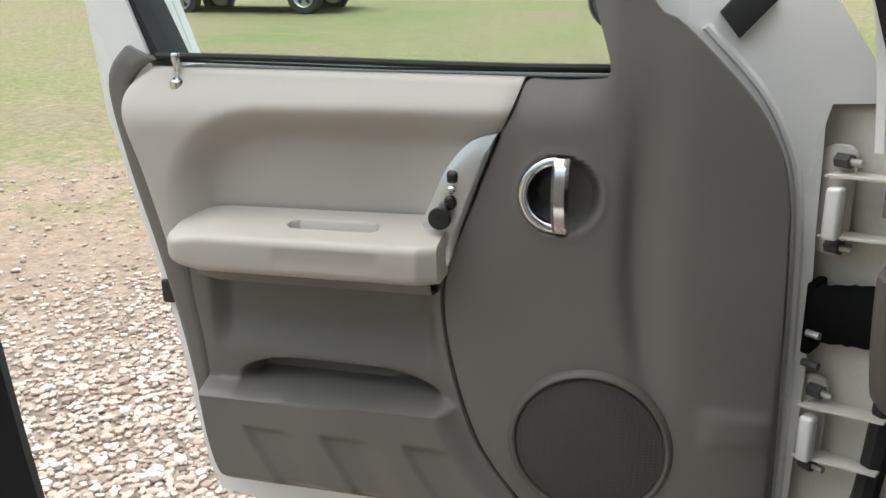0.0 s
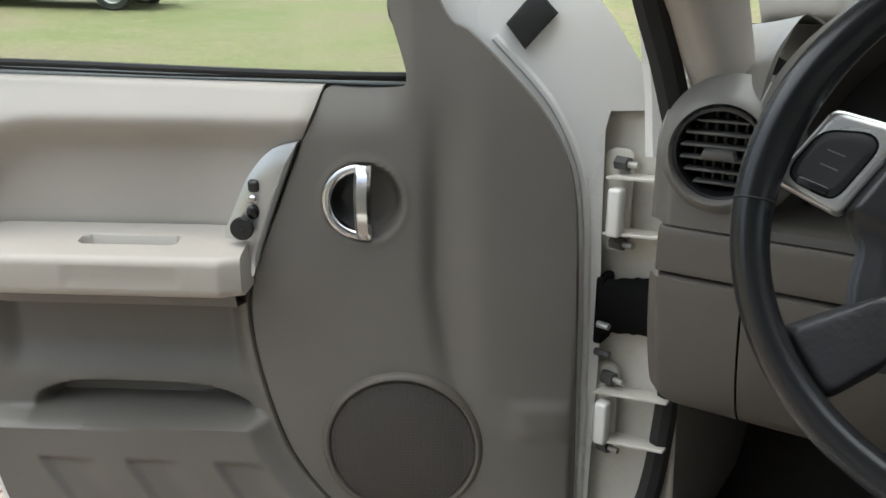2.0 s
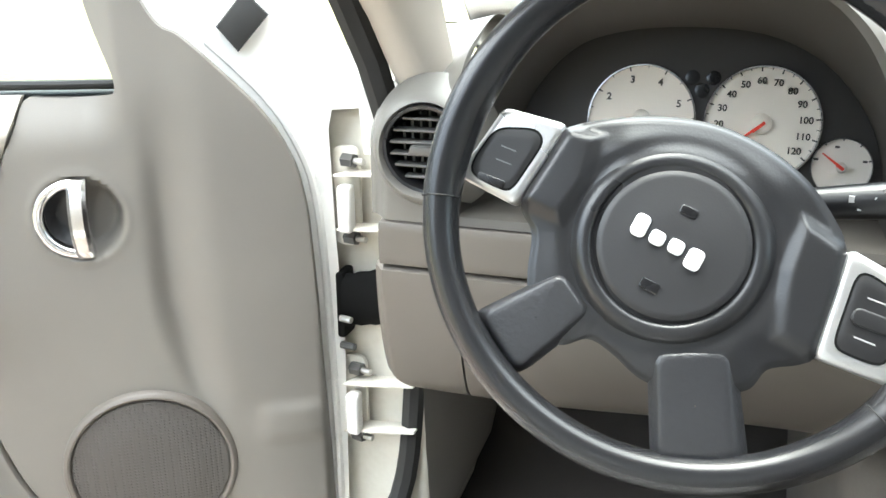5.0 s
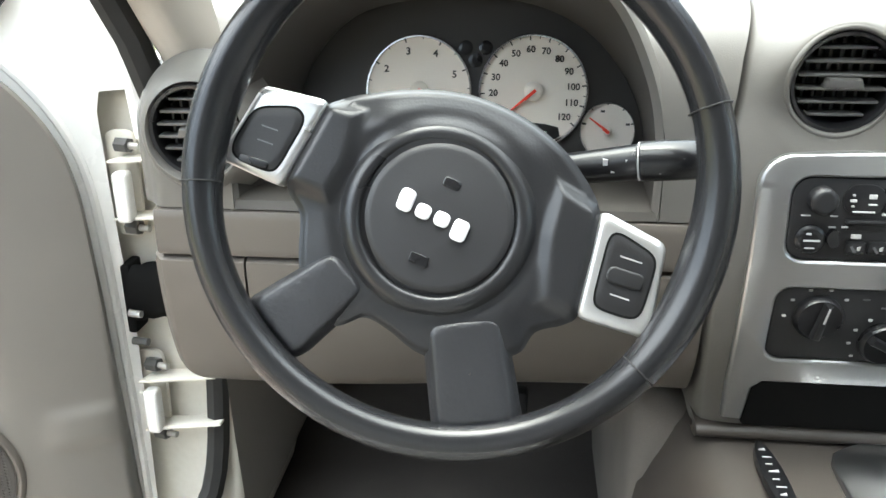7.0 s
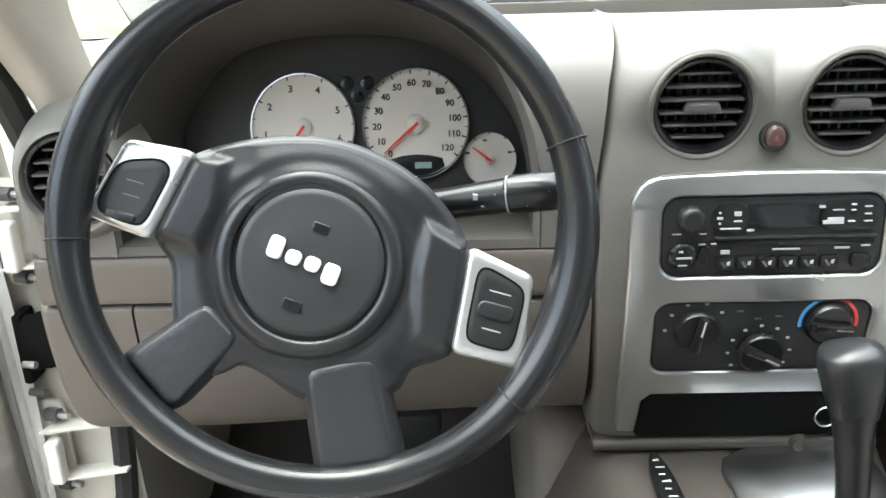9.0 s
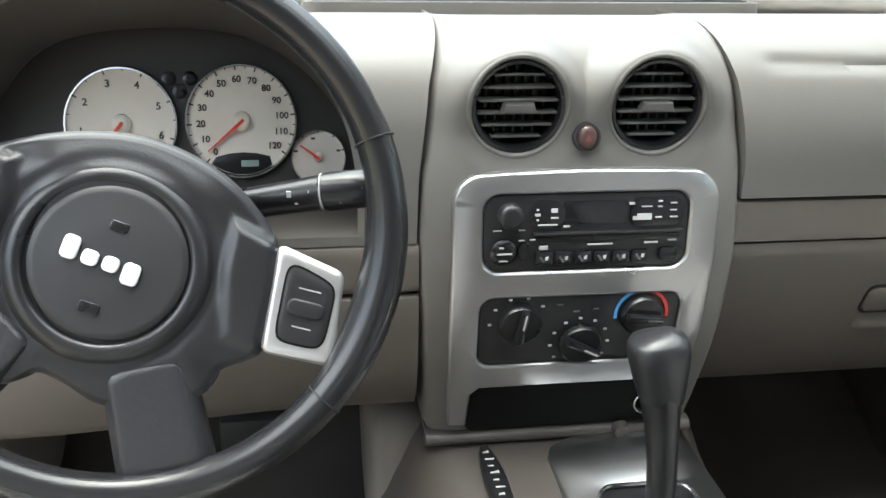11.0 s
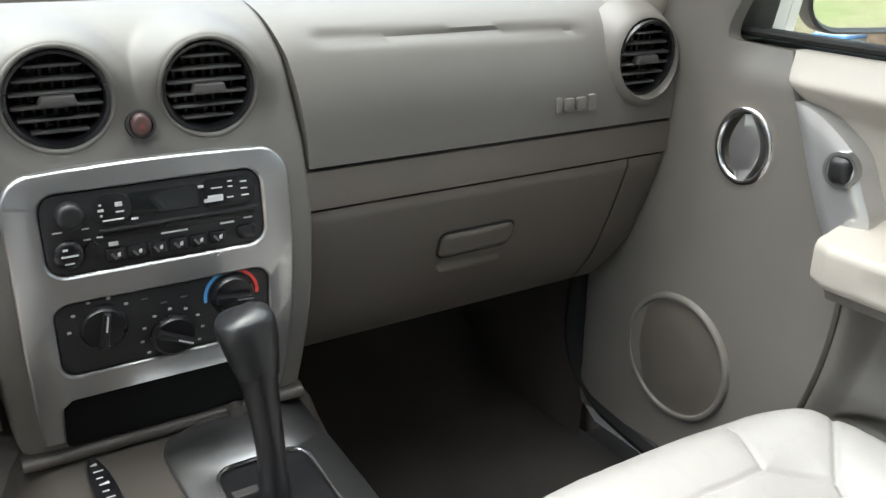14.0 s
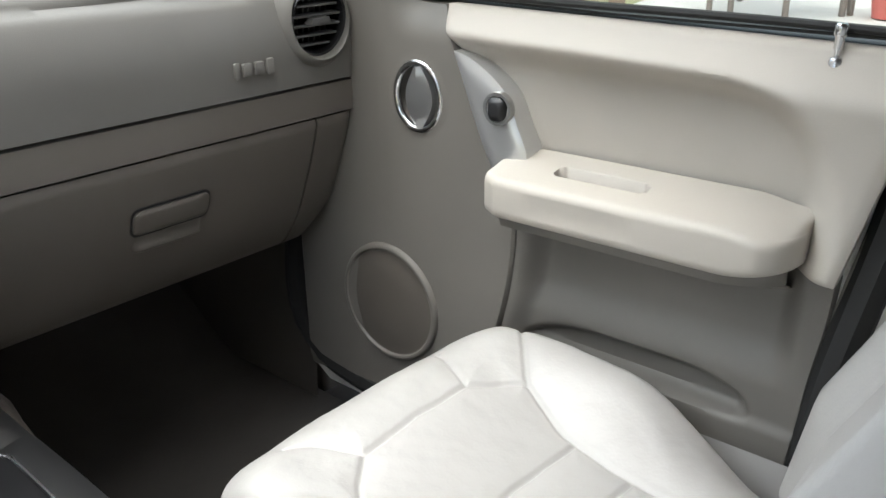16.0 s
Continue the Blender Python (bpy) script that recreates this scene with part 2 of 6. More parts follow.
def tube(line, radius, seg=10, bm=None, cap=True):
    """A round bar along a line; radius may be a list."""
    pts = [Vector(p) for p in line]
    rows = []
    up = None
    for i, p in enumerate(pts):
        t = (pts[min(i + 1, len(pts) - 1)] - pts[max(i - 1, 0)]).normalized()
        if up is None:
            up = t.orthogonal().normalized()
        up = (up - t * up.dot(t)).normalized()
        side = t.cross(up)
        r = radius[i] if isinstance(radius, (list, tuple)) else radius
        rows.append([p + r * (math.cos(2 * math.pi * k / seg) * up + math.sin(2 * math.pi * k / seg) * side) for k in range(seg)])
    bm = sheet(rows, bm, close_v=True)
    if cap:
        bm.verts.ensure_lookup_table()
        n = len(bm.verts)
        total = len(rows) * seg
        bm.faces.new(bm.verts[n - total:n - total + seg])
        bm.faces.new(bm.verts[n - seg:n])
    return bm


def lathe(profile, seg=32, axis="y"):
    """A turned shape: profile of (radius, along). Axis y points along +y."""
    rows = []
    for r, h in profile:
        row = []
        for k in range(seg):
            a = 2 * math.pi * k / seg
            c, s = r * math.cos(a), r * math.sin(a)
            row.append((c, h, s) if axis == "y" else (c, s, h))
        rows.append(row)
    return sheet(rows, close_v=True)


def letters(text, size, place_m, mat, parent, name="numeral", thick=0.0003, align="CENTER"):
    cu = bpy.data.curves.new(name, "FONT")
    cu.body, cu.size, cu.extrude, cu.align_x, cu.align_y = text, size, thick, align, "CENTER"
    cu.resolution_u, cu.offset = 3, size * 0.022
    ob = bpy.data.objects.new(name, cu)
    scene.collection.objects.link(ob)
    me = bpy.data.meshes.new_from_object(ob.evaluated_get(bpy.context.evaluated_depsgraph_get()))
    bpy.data.objects.remove(ob)
    me.transform(place_m)
    me.materials.clear()
    me.materials.append(mat)
    out = new(name, me)
    out.parent = parent
    return out


# ---- the ground and what stands outside ----
def rise(x, y):
    """The land climbs gently away from the car."""
    d = math.hypot(x, y)
    return 0.057 * max(0.0, d - 2.5) + 0.02 * noise.noise(Vector((x * 0.7, y * 0.7, 0)))


ground_bm = bmesh.new()
rows = []
for i in range(64):
    r = 0.4 * 1.13**i
    rows.append([(r * math.cos(2 * math.pi * k / 72), r * math.sin(2 * math.pi * k / 72), rise(r * math.cos(2 * math.pi * k / 72), r * math.sin(2 * math.pi * k / 72)) if r < 60 else 2.4) for k in range(72)])
sheet(rows, ground_bm, close_v=True)


def ground_material():
    m = bpy.data.materials.new("gravel_and_grass")
    m.use_nodes = True
    t = m.node_tree
    p = t.nodes["Principled BSDF"]
    p.inputs["Roughness"].default_value = 0.95
    co = t.nodes.new("ShaderNodeTexCoord")
    far = t.nodes.new("ShaderNodeVectorMath")
    far.operation = "LENGTH"
    t.links.new(co.outputs["Object"], far.inputs[0])
    wob = t.nodes.new("ShaderNodeTexNoise")
    wob.inputs["Scale"].default_value, wob.inputs["Detail"].default_value = 0.9, 6
    t.links.new(co.outputs["Object"], wob.inputs["Vector"])
    add = t.nodes.new("ShaderNodeMath")
    add.operation = "MULTIPLY_ADD"
    add.inputs[1].default_value = 3.5
    t.links.new(wob.outputs["Fac"], add.inputs[0])
    t.links.new(far.outputs["Value"], add.inputs[2])
    edge = t.nodes.new("ShaderNodeMapRange")
    edge.inputs[1].default_value, edge.inputs[2].default_value = 4.9, 6.4
    t.links.new(add.outputs[0], edge.inputs[0])
    vor = t.nodes.new("ShaderNodeTexVoronoi")
    vor.inputs["Scale"].default_value = 30
    t.links.new(co.outputs["Object"], vor.inputs["Vector"])
    stone = t.nodes.new("ShaderNodeValToRGB")
    stone.color_ramp.elements[0].color, stone.color_ramp.elements[1].color = (0.15, 0.115, 0.09, 1), (0.34, 0.28, 0.23, 1)
    sep = t.nodes.new("ShaderNodeSeparateColor")
    t.links.new(vor.outputs["Color"], sep.inputs[0])
    t.links.new(sep.outputs[0], stone.inputs[0])
    g1, g2 = t.nodes.new("ShaderNodeTexNoise"), t.nodes.new("ShaderNodeTexNoise")
    g1.inputs["Scale"].default_value, g1.inputs["Detail"].default_value = 0.35, 8
    g2.inputs["Scale"].default_value, g2.inputs["Detail"].default_value = 30, 4
    turf = t.nodes.new("ShaderNodeValToRGB")
    e = turf.color_ramp.elements
    e[0].position, e[0].color = 0.34, (0.20, 0.17, 0.10, 1)
    e[1].position, e[1].color = 0.66, (0.15, 0.17, 0.06, 1)
    mid = e.new(0.5)
    mid.color = (0.185, 0.18, 0.08, 1)
    mix2 = t.nodes.new("ShaderNodeMath")
    mix2.operation = "MULTIPLY_ADD"
    mix2.inputs[1].default_value = 0.25
    for n in (g1, g2):
        t.links.new(co.outputs["Object"], n.inputs["Vector"])
    sub = t.nodes.new("ShaderNodeMath")
    sub.operation = "SUBTRACT"
    sub.inputs[1].default_value = 0.125
    t.links.new(g1.outputs["Fac"], sub.inputs[0])
    t.links.new(g2.outputs["Fac"], mix2.inputs[0])
    t.links.new(sub.outputs[0], mix2.inputs[2])
    t.links.new(mix2.outputs[0], turf.inputs[0])
    col = t.nodes.new("ShaderNodeMix")
    col.data_type = "RGBA"
    t.links.new(edge.outputs[0], col.inputs[0])
    t.links.new(stone.outputs[0], col.inputs[6])
    t.links.new(turf.outputs[0], col.inputs[7])
    t.links.new(col.outputs[2], p.inputs["Base Color"])
    # bare brown patches, thinning out away from the gravel
    bare = t.nodes.new("ShaderNodeTexNoise")
    bare.inputs["Scale"].default_value, bare.inputs["Detail"].default_value, bare.inputs["Roughness"].default_value = 2.2, 12, 0.72
    t.links.new(co.outputs["Object"], bare.inputs["Vector"])
    near = t.nodes.new("ShaderNodeMapRange")
    near.inputs[1].default_value, near.inputs[2].default_value, near.inputs[3].default_value, near.inputs[4].default_value = 5.2, 9.5, 0.34, -0.06
    t.links.new(add.outputs[0], near.inputs[0])
    both = t.nodes.new("ShaderNodeMath")
    both.operation = "ADD"
    t.links.new(bare.outputs["Fac"], both.inputs[0])
    t.links.new(near.outputs[0], both.inputs[1])
    cut = t.nodes.new("ShaderNodeMapRange")
    cut.inputs[1].default_value, cut.inputs[2].default_value = 0.50, 0.68
    t.links.new(both.outputs[0], cut.inputs[0])
    soil = t.nodes.new("ShaderNodeMix")
    soil.data_type = "RGBA"
    soil.inputs[7].default_value = (0.27, 0.205, 0.145, 1)
    t.links.new(cut.outputs[0], soil.inputs[0])
    t.links.new(turf.outputs[0], soil.inputs[6])
    blade = t.nodes.new("ShaderNodeTexNoise")
    blade.inputs["Scale"].default_value, blade.inputs["Detail"].default_value, blade.inputs["Roughness"].default_value = 14, 10, 0.75
    t.links.new(co.outputs["Object"], blade.inputs["Vector"])
    tone = t.nodes.new("ShaderNodeMapRange")
    tone.inputs[1].default_value, tone.inputs[2].default_value, tone.inputs[3].default_value, tone.inputs[4].default_value = 0.3, 0.7, 0.55, 1.4
    t.links.new(blade.outputs["Fac"], tone.inputs[0])
    worn = t.nodes.new("ShaderNodeVectorMath")
    worn.operation = "SCALE"
    t.links.new(soil.outputs[2], worn.inputs[0])
    t.links.new(tone.outputs[0], worn.inputs["Scale"])
    t.links.new(worn.outputs[0], col.inputs[7])
    b = t.nodes.new("ShaderNodeBump")
    b.inputs["Strength"].default_value, b.inputs["Distance"].default_value = 0.9, 0.03
    t.links.new(g2.outputs["Fac"], b.inputs["Height"])
    t.links.new(b.outputs[0], p.inputs["Normal"])
    return m


ground = part("ground", ground_bm, ground_material())
tagged(ground, "pale gravel giving way to patchy green grass", "ground", kind="structure")

# ---- the car's shell ----
car = thing("car_body", "white car body with taupe trim, driver's door open", "car", kind="structure")


def hull(name, lo, hi, mat, bevel=0.01, label=""):
    return part(name, box(lo, hi, bevel), mat, car, label)


# floor, tunnel sides, firewall
part("floor_pan", sheet([[(-0.72, 0.75, 0.80), (0.72, 0.75, 0.80)], [(-0.72, 0.52, 0.62), (0.72, 0.52, 0.62)], [(-0.72, 0.42, 0.56), (0.72, 0.42, 0.56)], [(-0.72, -1.9, 0.55), (0.72, -1.9, 0.55)]]), CARPET, car, "dark carpet over the footwells")
hull("firewall", (-0.74, 0.62, 0.5), (0.74, 0.70, 1.26), CARPET, 0.005, "dark insulated firewall behind the footwells")
hull("floor_slab", (-0.78, -1.9, 0.45), (0.78, 0.7, 0.53), BLACK, 0.01)
# sills
for s in (-1, 1):
    part("door_sill", box((min(s * 0.69, s * 0.86), -1.8, 0.46), (max(s * 0.69, s * 0.86), 0.2, 0.60 if s < 0 else 0.552), 0.03, 3), DIRTY_WHITE if s < 0 else CARPET, car)
# hinge pillar on the driver's side, with its ledge, and the fender behind it
part("hinge_pillar", box((-0.90, 0.185, 0.45), (-0.69, 0.60, 1.20), 0.012, 3), DIRTY_WHITE, car, "dusty white door pillar behind the hinges")
part("fender", box((-0.955, 0.30, 0.55), (-0.80, 1.6, 1.17), 0.05, 4), WHITE, car)
part("hinge_pillar", box((0.735, 0.185, 0.45), (0.88, 0.60, 1.235), 0.012, 3), TAUPE_SHADED, car)
part("fender", box((0.80, 0.30, 0.55), (0.95, 1.6, 1.17), 0.05, 4), WHITE, car)
part("bonnet", sheet([[(x, y, z + 0.03 - 0.05 * (x / 0.8) ** 2) for x in np.linspace(-0.82, 0.82, 9)] for y, z in ((0.62, 1.17), (1.0, 1.15), (1.4, 1.10), (1.75, 1.03), (1.8, 0.9))]), WHITE, car)


def pillar(name, line, half, mat, label=""):
    return part(name, tube(resample(line, 14), half, 8), mat, car, label)


for s in (-1, 1):
    pillar("windscreen_pillar", [(s * 0.775, 0.40, 1.20), (s * 0.735, 0.10, 1.40), (s * 0.68, -0.25, 1.62), (s * 0.62, -0.50, 1.72)], 0.035, WHITE)
    pillar("pillar_flange", [(s * 0.712, 0.085, 1.17), (s * 0.722, 0.055, 1.32), (s * 0.70, -0.22, 1.545), (s * 0.62, -0.52, 1.69)], 0.013, WHITE)
    pillar("pillar_weatherstrip", [(s * 0.684, 0.085, 1.15), (s * 0.686, 0.05, 1.235), (s * 0.707, 0.028, 1.315), (s * 0.678, -0.25, 1.545), (s * 0.60, -0.53, 1.67)], 0.0165, RUBBER)
    part("pillar_trim", sheet([[(s * (x + dx), y, z) for dx, y, z in ((0.012, y0 + 0.01, z0 + 0.004), (0, y0 - 0.004, z0), (-0.02, y0 - 0.009, z0 - 0.003), (-0.034, y0 - 0.006, z0), (-0.045, y0 + 0.012, z0 + 0.004), (-0.045 - 0.03 * k, y0 + 0.012 + 0.058 * k, z0 + 0.004 + 0.026 * k), (-0.045 - 0.04 * k, y0 + 0.012 + 0.108 * k, z0 + 0.004 + 0.046 * k))] for x, y0, z0, k in ((0.648, 0.075, 1.19, 0.1), (0.668, 0.05, 1.255, 0.12), (0.688, 0.025, 1.315, 0.3), (0.69, -0.10, 1.42, 0.8), (0.665, -0.27, 1.55, 1), (0.62, -0.45, 1.64, 1))]), CREAM, car, "beige moulded pillar trim", 60)
    part("centre_pillar", box((min(s * 0.70, s * 0.84), -0.98, 0.5), (max(s * 0.70, s * 0.84), -0.80, 1.66), 0.02, 3), CREAM, car)
    part("rear_side", box((min(s * 0.72, s * 0.88), -2.3, 0.5), (max(s * 0.72, s * 0.88), -0.98, 1.22), 0.03, 3), TAUPE, car)
    # Unseen opaque panel over the rear side windows, added to block light.
    part("rear_window_blank", sheet([[(s * x, y, z) for y in (-2.26, -1.6, -0.97)] for x, z in ((0.74, 1.21), (0.70, 1.48), (0.63, 1.74))]), TAUPE, car)
    part("roof_rail", tube(resample([(s * 0.60, -0.52, 1.69), (s * 0.615, -0.9, 1.73), (s * 0.61, -1.6, 1.73), (s * 0.60, -2.2, 1.70)], 12), 0.055, 8), CREAM, car)
roof = part("ceiling", sheet([[(x, y, z + 0.05 * (1 - (x / 0.6) ** 2)) for x in np.linspace(-0.62, 0.62, 11)] for y, z in ((-0.48, 1.70), (-0.7, 1.735), (-1.3, 1.75), (-2.25, 1.71))]), HEADLINER)
tagged(roof, "pale cloth headliner under the roof", "ceiling", kind="structure")
# Unseen solid tailgate, added to stop light from behind.
part("tailgate_blank", box((-0.7, -2.32, 0.5), (0.7, -2.2, 1.75), 0.03, 3), TAUPE, car)
screen = part("windscreen", sheet([[(x * w, y - 0.12 * x * x, z) for x in np.linspace(-1, 1, 13)] for y, z, w in ((0.62, 1.21, 0.70), (0.30, 1.41, 0.67), (-0.05, 1.60, 0.62), (-0.36, 1.72, 0.57))]), GLASS, car)
screen.visible_shadow = False
part("cowl", sheet([[(x, y + 0.16 * (1 - (x / 0.72) ** 2), z) for x in np.linspace(-0.72, 0.72, 13)] for y, z in ((0.44, 1.215), (0.55, 1.19), (0.62, 1.17))]), BLACK, car)

# black door seal along the front edge of the centre pillar
part("door_seal", tube(resample([(-0.70, -0.78, 1.62), (-0.705, -0.735, 1.3), (-0.712, -0.722, 1.16), (-0.725, -0.696, 0.95), (-0.735, -0.665, 0.72), (-0.735, -0.56, 0.635), (-0.735, -0.2, 0.63), (-0.735, 0.12, 0.64), (-0.715, 0.175, 0.72), (-0.70, 0.18, 0.95)], 60), 0.015, 8), RUBBER, car, "black rubber door seal")


# ---- the doors ----
def door(name, label, origin, along, inward, dz, lift, speaker, lever_out, category="car door"):
    ux, uy = along
    ix, iy = inward

    def P(u, n, z):
        z += dz + lift * smooth(1.235, 1.15, z) + (0.0 if lever_out else (0.003 - 0.0455 * u) * smooth(1.10, 1.22, z))
        return (origin[0] + u * ux + n * ix, origin[1] + u * uy + n * iy, z)

    d = thing(name, label, category, "front doors")
    # painted shell with its window frame
    shell = [(0.590, 1.325), (0.580, 1.18), (0.541, 1.0), (0.517, 0.89), (0.50, 0.75), (0.486, 0.64), (0.47, 0.60), (0.30, 0.575), (-0.30, 0.575), (-0.335, 0.60), (-0.340, 0.9), (-0.334, 1.05), (-0.331, 1.18), (-0.336, 1.202), (-0.39, 1.203), (-0.386, 1.23), (-0.33, 1.31), (-0.23, 1.43), (-0.05, 1.58), (0.15, 1.66), (0.40, 1.69), (0.56, 1.68), (0.60, 1.62), (0.605, 1.45)]
    window = [(-0.118, 1.2355), (0.20, 1.240), (0.489, 1.250), (0.535, 1.36), (0.555, 1.50), (0.55, 1.60), (0.40, 1.635), (0.16, 1.605), (-0.04, 1.53), (-0.080, 1.42)]
    trim = [(0.49, 1.210), (0.513, 1.190), (0.49, 1.08), (0.465, 0.96), (0.455, 0.85), (0.44, 0.72), (0.42, 0.67), (0.36, 0.645), (0.0, 0.645), (-0.29, 0.645), (-0.298, 0.75), (-0.293, 0.9), (-0.288, 1.05), (-0.274, 1.14), (-0.245, 1.185), (-0.17, 1.196), (-0.05, 1.200), (0.0, 1.201), (0.3, 1.2055)]
    sunk = [(a + (0.007 if a > 0.2 else -0.007), b + 0.006 if b > 1.3 else b - 0.020) for a, b in window]
    part("door_shell", holeplate(shell, [sunk, trim], -0.13, -0.024, P), WHITE, d, "white painted door shell", 30)
    part("outer_skin", holeplate([(a * 1.02, b) for a, b in shell], [sunk], -0.15, -0.131, P), WHITE, d)
    part("window_frame_seal", holeplate([(a + (0.022 if a > 0.2 else -0.012), b + (0.02 if b > 1.3 else -0.003)) for a, b in window], [window], -0.100, -0.030, P), RUBBER, d, "black rubber window channel")
    step = [(-0.322, 0.60), (-0.322, 1.19), (-0.33, 1.22), (-0.395, 1.21), (-0.395, 1.16), (-0.362, 1.13), (-0.355, 0.95), (-0.35, 0.60)]
    part("sill_cover", prism([(-0.125, 1.204), (0.50, 1.218), (0.50, 1.2345), (-0.125, 1.2215)], -0.128, -0.036, P, 0.003), RUBBER, d, "black rubber strip along the window sill")
    part("hinge_recess", prism(step, -0.12, -0.062, P, 0.004), DIRTY_WHITE, d, "dusty white recess behind the door flange")
    part("recess_fold", tube([P(-0.352, -0.060, z) for z in (0.62, 0.8, 1.0, 1.15)], 0.005, 8), DIRTY_WHITE, d)
    part("flange_edge", tube(resample([P(a, -0.026, b) for a, b in ((-0.20, 1.285), (-0.262, 1.218), (-0.297, 1.155), (-0.313, 1.09), (-0.320, 0.97), (-0.323, 0.85), (-0.325, 0.72), (-0.325, 0.62))], 40).tolist(), 0.006, 8), WHITE, d)
    pane = part("window_glass", prism([(a + (0.01 if a > 0.2 else -0.01), b + (0.01 if b > 1.3 else -0.02)) for a, b in window], -0.062, -0.058, P), GLASS, d)
    pane.visible_shadow = False
    part("sill_seal", tube([P(u, -0.029, 1.2395 + 0.014 * smooth(-0.1, 0.5, u)) for u in np.linspace(-0.115, 0.495, 20)], 0.0045, 8), RUBBER, d)

    # light upper panel with its scooped recess
    def scoop(u, z):
        a, b, r = abs(u - 0.170) - 0.285 + 0.12, abs(z - 1.045) - 0.130 + 0.12, 0.12
        sd = math.hypot(max(a, 0), max(b, 0)) + min(max(a, b), 0) - r
        n = 0.020 - 0.046 * smooth(-0.022, 0.030, -sd) * (0.80 + 0.20 * smooth(0.06, 0.17, u))
        return n - 0.040 * smooth(1.160, 1.255, z) ** 1.3

    def joint(line):
        return line if lever_out else [(u - 0.016 * smooth(1.01, 1.08, z) if u > -0.02 and 1.0 < z < 1.26 else u, z) for u, z in line]

    part("upper_panel", ruled(joint([(-0.001, 1.2295), (0.0115, 1.195), (0.0325, 1.15), (0.061, 1.08), (0.097, 1.0)]), [(0.497, 1.2405), (0.532, 1.201), (0.506, 1.1), (0.479, 0.985)], 54, 60, scoop, P), CREAM, d, "light beige padded upper panel")

    # darker front panel with the dished handle recess and a soft vertical crease
    hu, hz = (-0.047, 1.094) if lever_out else (-0.056, 1.100)
    hk = 1.0 if lever_out else 0.85

    def face(u, z):
        v = u + 0.135 + 0.35 * max(0, 0.99 - z) ** 1.3
        n = 0.004 - 0.012 * math.exp(-((v / (0.014 if v > 0 else 0.030)) ** 2)) * smooth(0.80, 0.95, z) * smooth(1.25, 1.08, z) * (1.0 if lever_out else 0.2)
        if lever_out:
            n += 0.006 * math.exp(-(((u + 0.268) / 0.040) ** 4)) * smooth(0.775, 0.80, z) * smooth(0.845, 0.825, z)
        n += 0.005 * smooth(-0.14, -0.20, u)
        r = math.hypot(u - hu, z - hz)
        n -= 0.030 * (1 - smooth(0.034 * hk, 0.0495 * hk, r)) - 0.0015 * math.exp(-(((r - 0.052 * hk) / 0.004) ** 2))
        n -= 0.025 * smooth(1.165, 1.25, z) ** 1.3 * smooth(-0.11, -0.06, u)
        n -= 0.03 * smooth(-0.300, -0.322, u) ** 2
        return n

    part("front_panel", ruled(joint([(-0.053, 1.45), (-0.078, 1.32), (-0.100, 1.240), (-0.078, 1.2265), (-0.03, 1.2265), (-0.003, 1.2255), (0.010, 1.196), (0.031, 1.15), (0.060, 1.08), (0.093, 1.0), (0.099, 0.94), (0.089, 0.86), (0.064, 0.77), (0.038, 0.72), (0.013, 0.687), (-0.03, 0.635)]), [(-0.085, 1.45), (-0.142, 1.318), (-0.172, 1.293), (-0.2, 1.267), (-0.256, 1.207), (-0.287, 1.153), (-0.300, 1.10), (-0.304, 1.05), (-0.308, 0.97), (-0.310, 0.9), (-0.312, 0.85), (-0.314, 0.8), (-0.316, 0.75), (-0.317, 0.70), (-0.317, 0.66), (-0.30, 0.62)], 190, 120, face, P), TAUPE_PANEL, d, "dark taupe moulded front panel")

    # lower panel: map pocket behind a lip, with three slanted flutes
    def low(u, z):
        arch = 0.842 - 0.028 * ((u - 0.26) / 0.15) ** 4 - 0.01 * (0.26 - u)
        inside = smooth(0.0, 0.016, arch - z) * smooth(0.102, 0.120, u) * smooth(0.412, 0.39, u)
        lip = 0.805 - 0.02 * (u - 0.11)
        out = smooth(lip + 0.004, lip - 0.012, z)
        n = -0.012 - 0.018 * smooth(0.84, 0.90, z) * smooth(0.45, 0.42, u) * smooth(0.10, 0.13, u)
        n = n * (1 - out) + (0.026 if lever_out else -0.006) * out
        n -= (0.045 if lever_out else 0.018) * inside * (1 - out)
        for c in (0.155, 0.275, 0.392):
            v = (u - c) + 0.55 * (0.74 - z)
            n -= 0.007 * smooth(-0.088, -0.035, v) * smooth(0.004, -0.006, v) * smooth(0.748, 0.735, z) * smooth(0.628, 0.65, z)
        n -= 0.05 * smooth(0.665, 0.615, z)
        edge = u - float(np.interp(z, [0.625, 0.687, 0.72, 0.77, 0.86, 0.94, 0.99], [-0.027, 0.016, 0.041, 0.067, 0.091, 0.101, 0.097]))
        k = smooth(0.040, 0.004, edge) * smooth(0.64, 0.67, z)
        n = n * (1 - k) + 0.003 * k
        return n

    part("lower_panel", ruled([(0.097, 0.99), (0.101, 0.94), (0.091, 0.86), (0.067, 0.77), (0.041, 0.72), (0.016, 0.687), (-0.027, 0.625)], [(0.477, 0.985), (0.474, 0.93), (0.466, 0.86), (0.460, 0.77), (0.452, 0.70), (0.435, 0.655), (0.39, 0.625)], 110, 150, low, P), TAUPE_PANEL, d, "dark taupe lower panel with a map pocket")
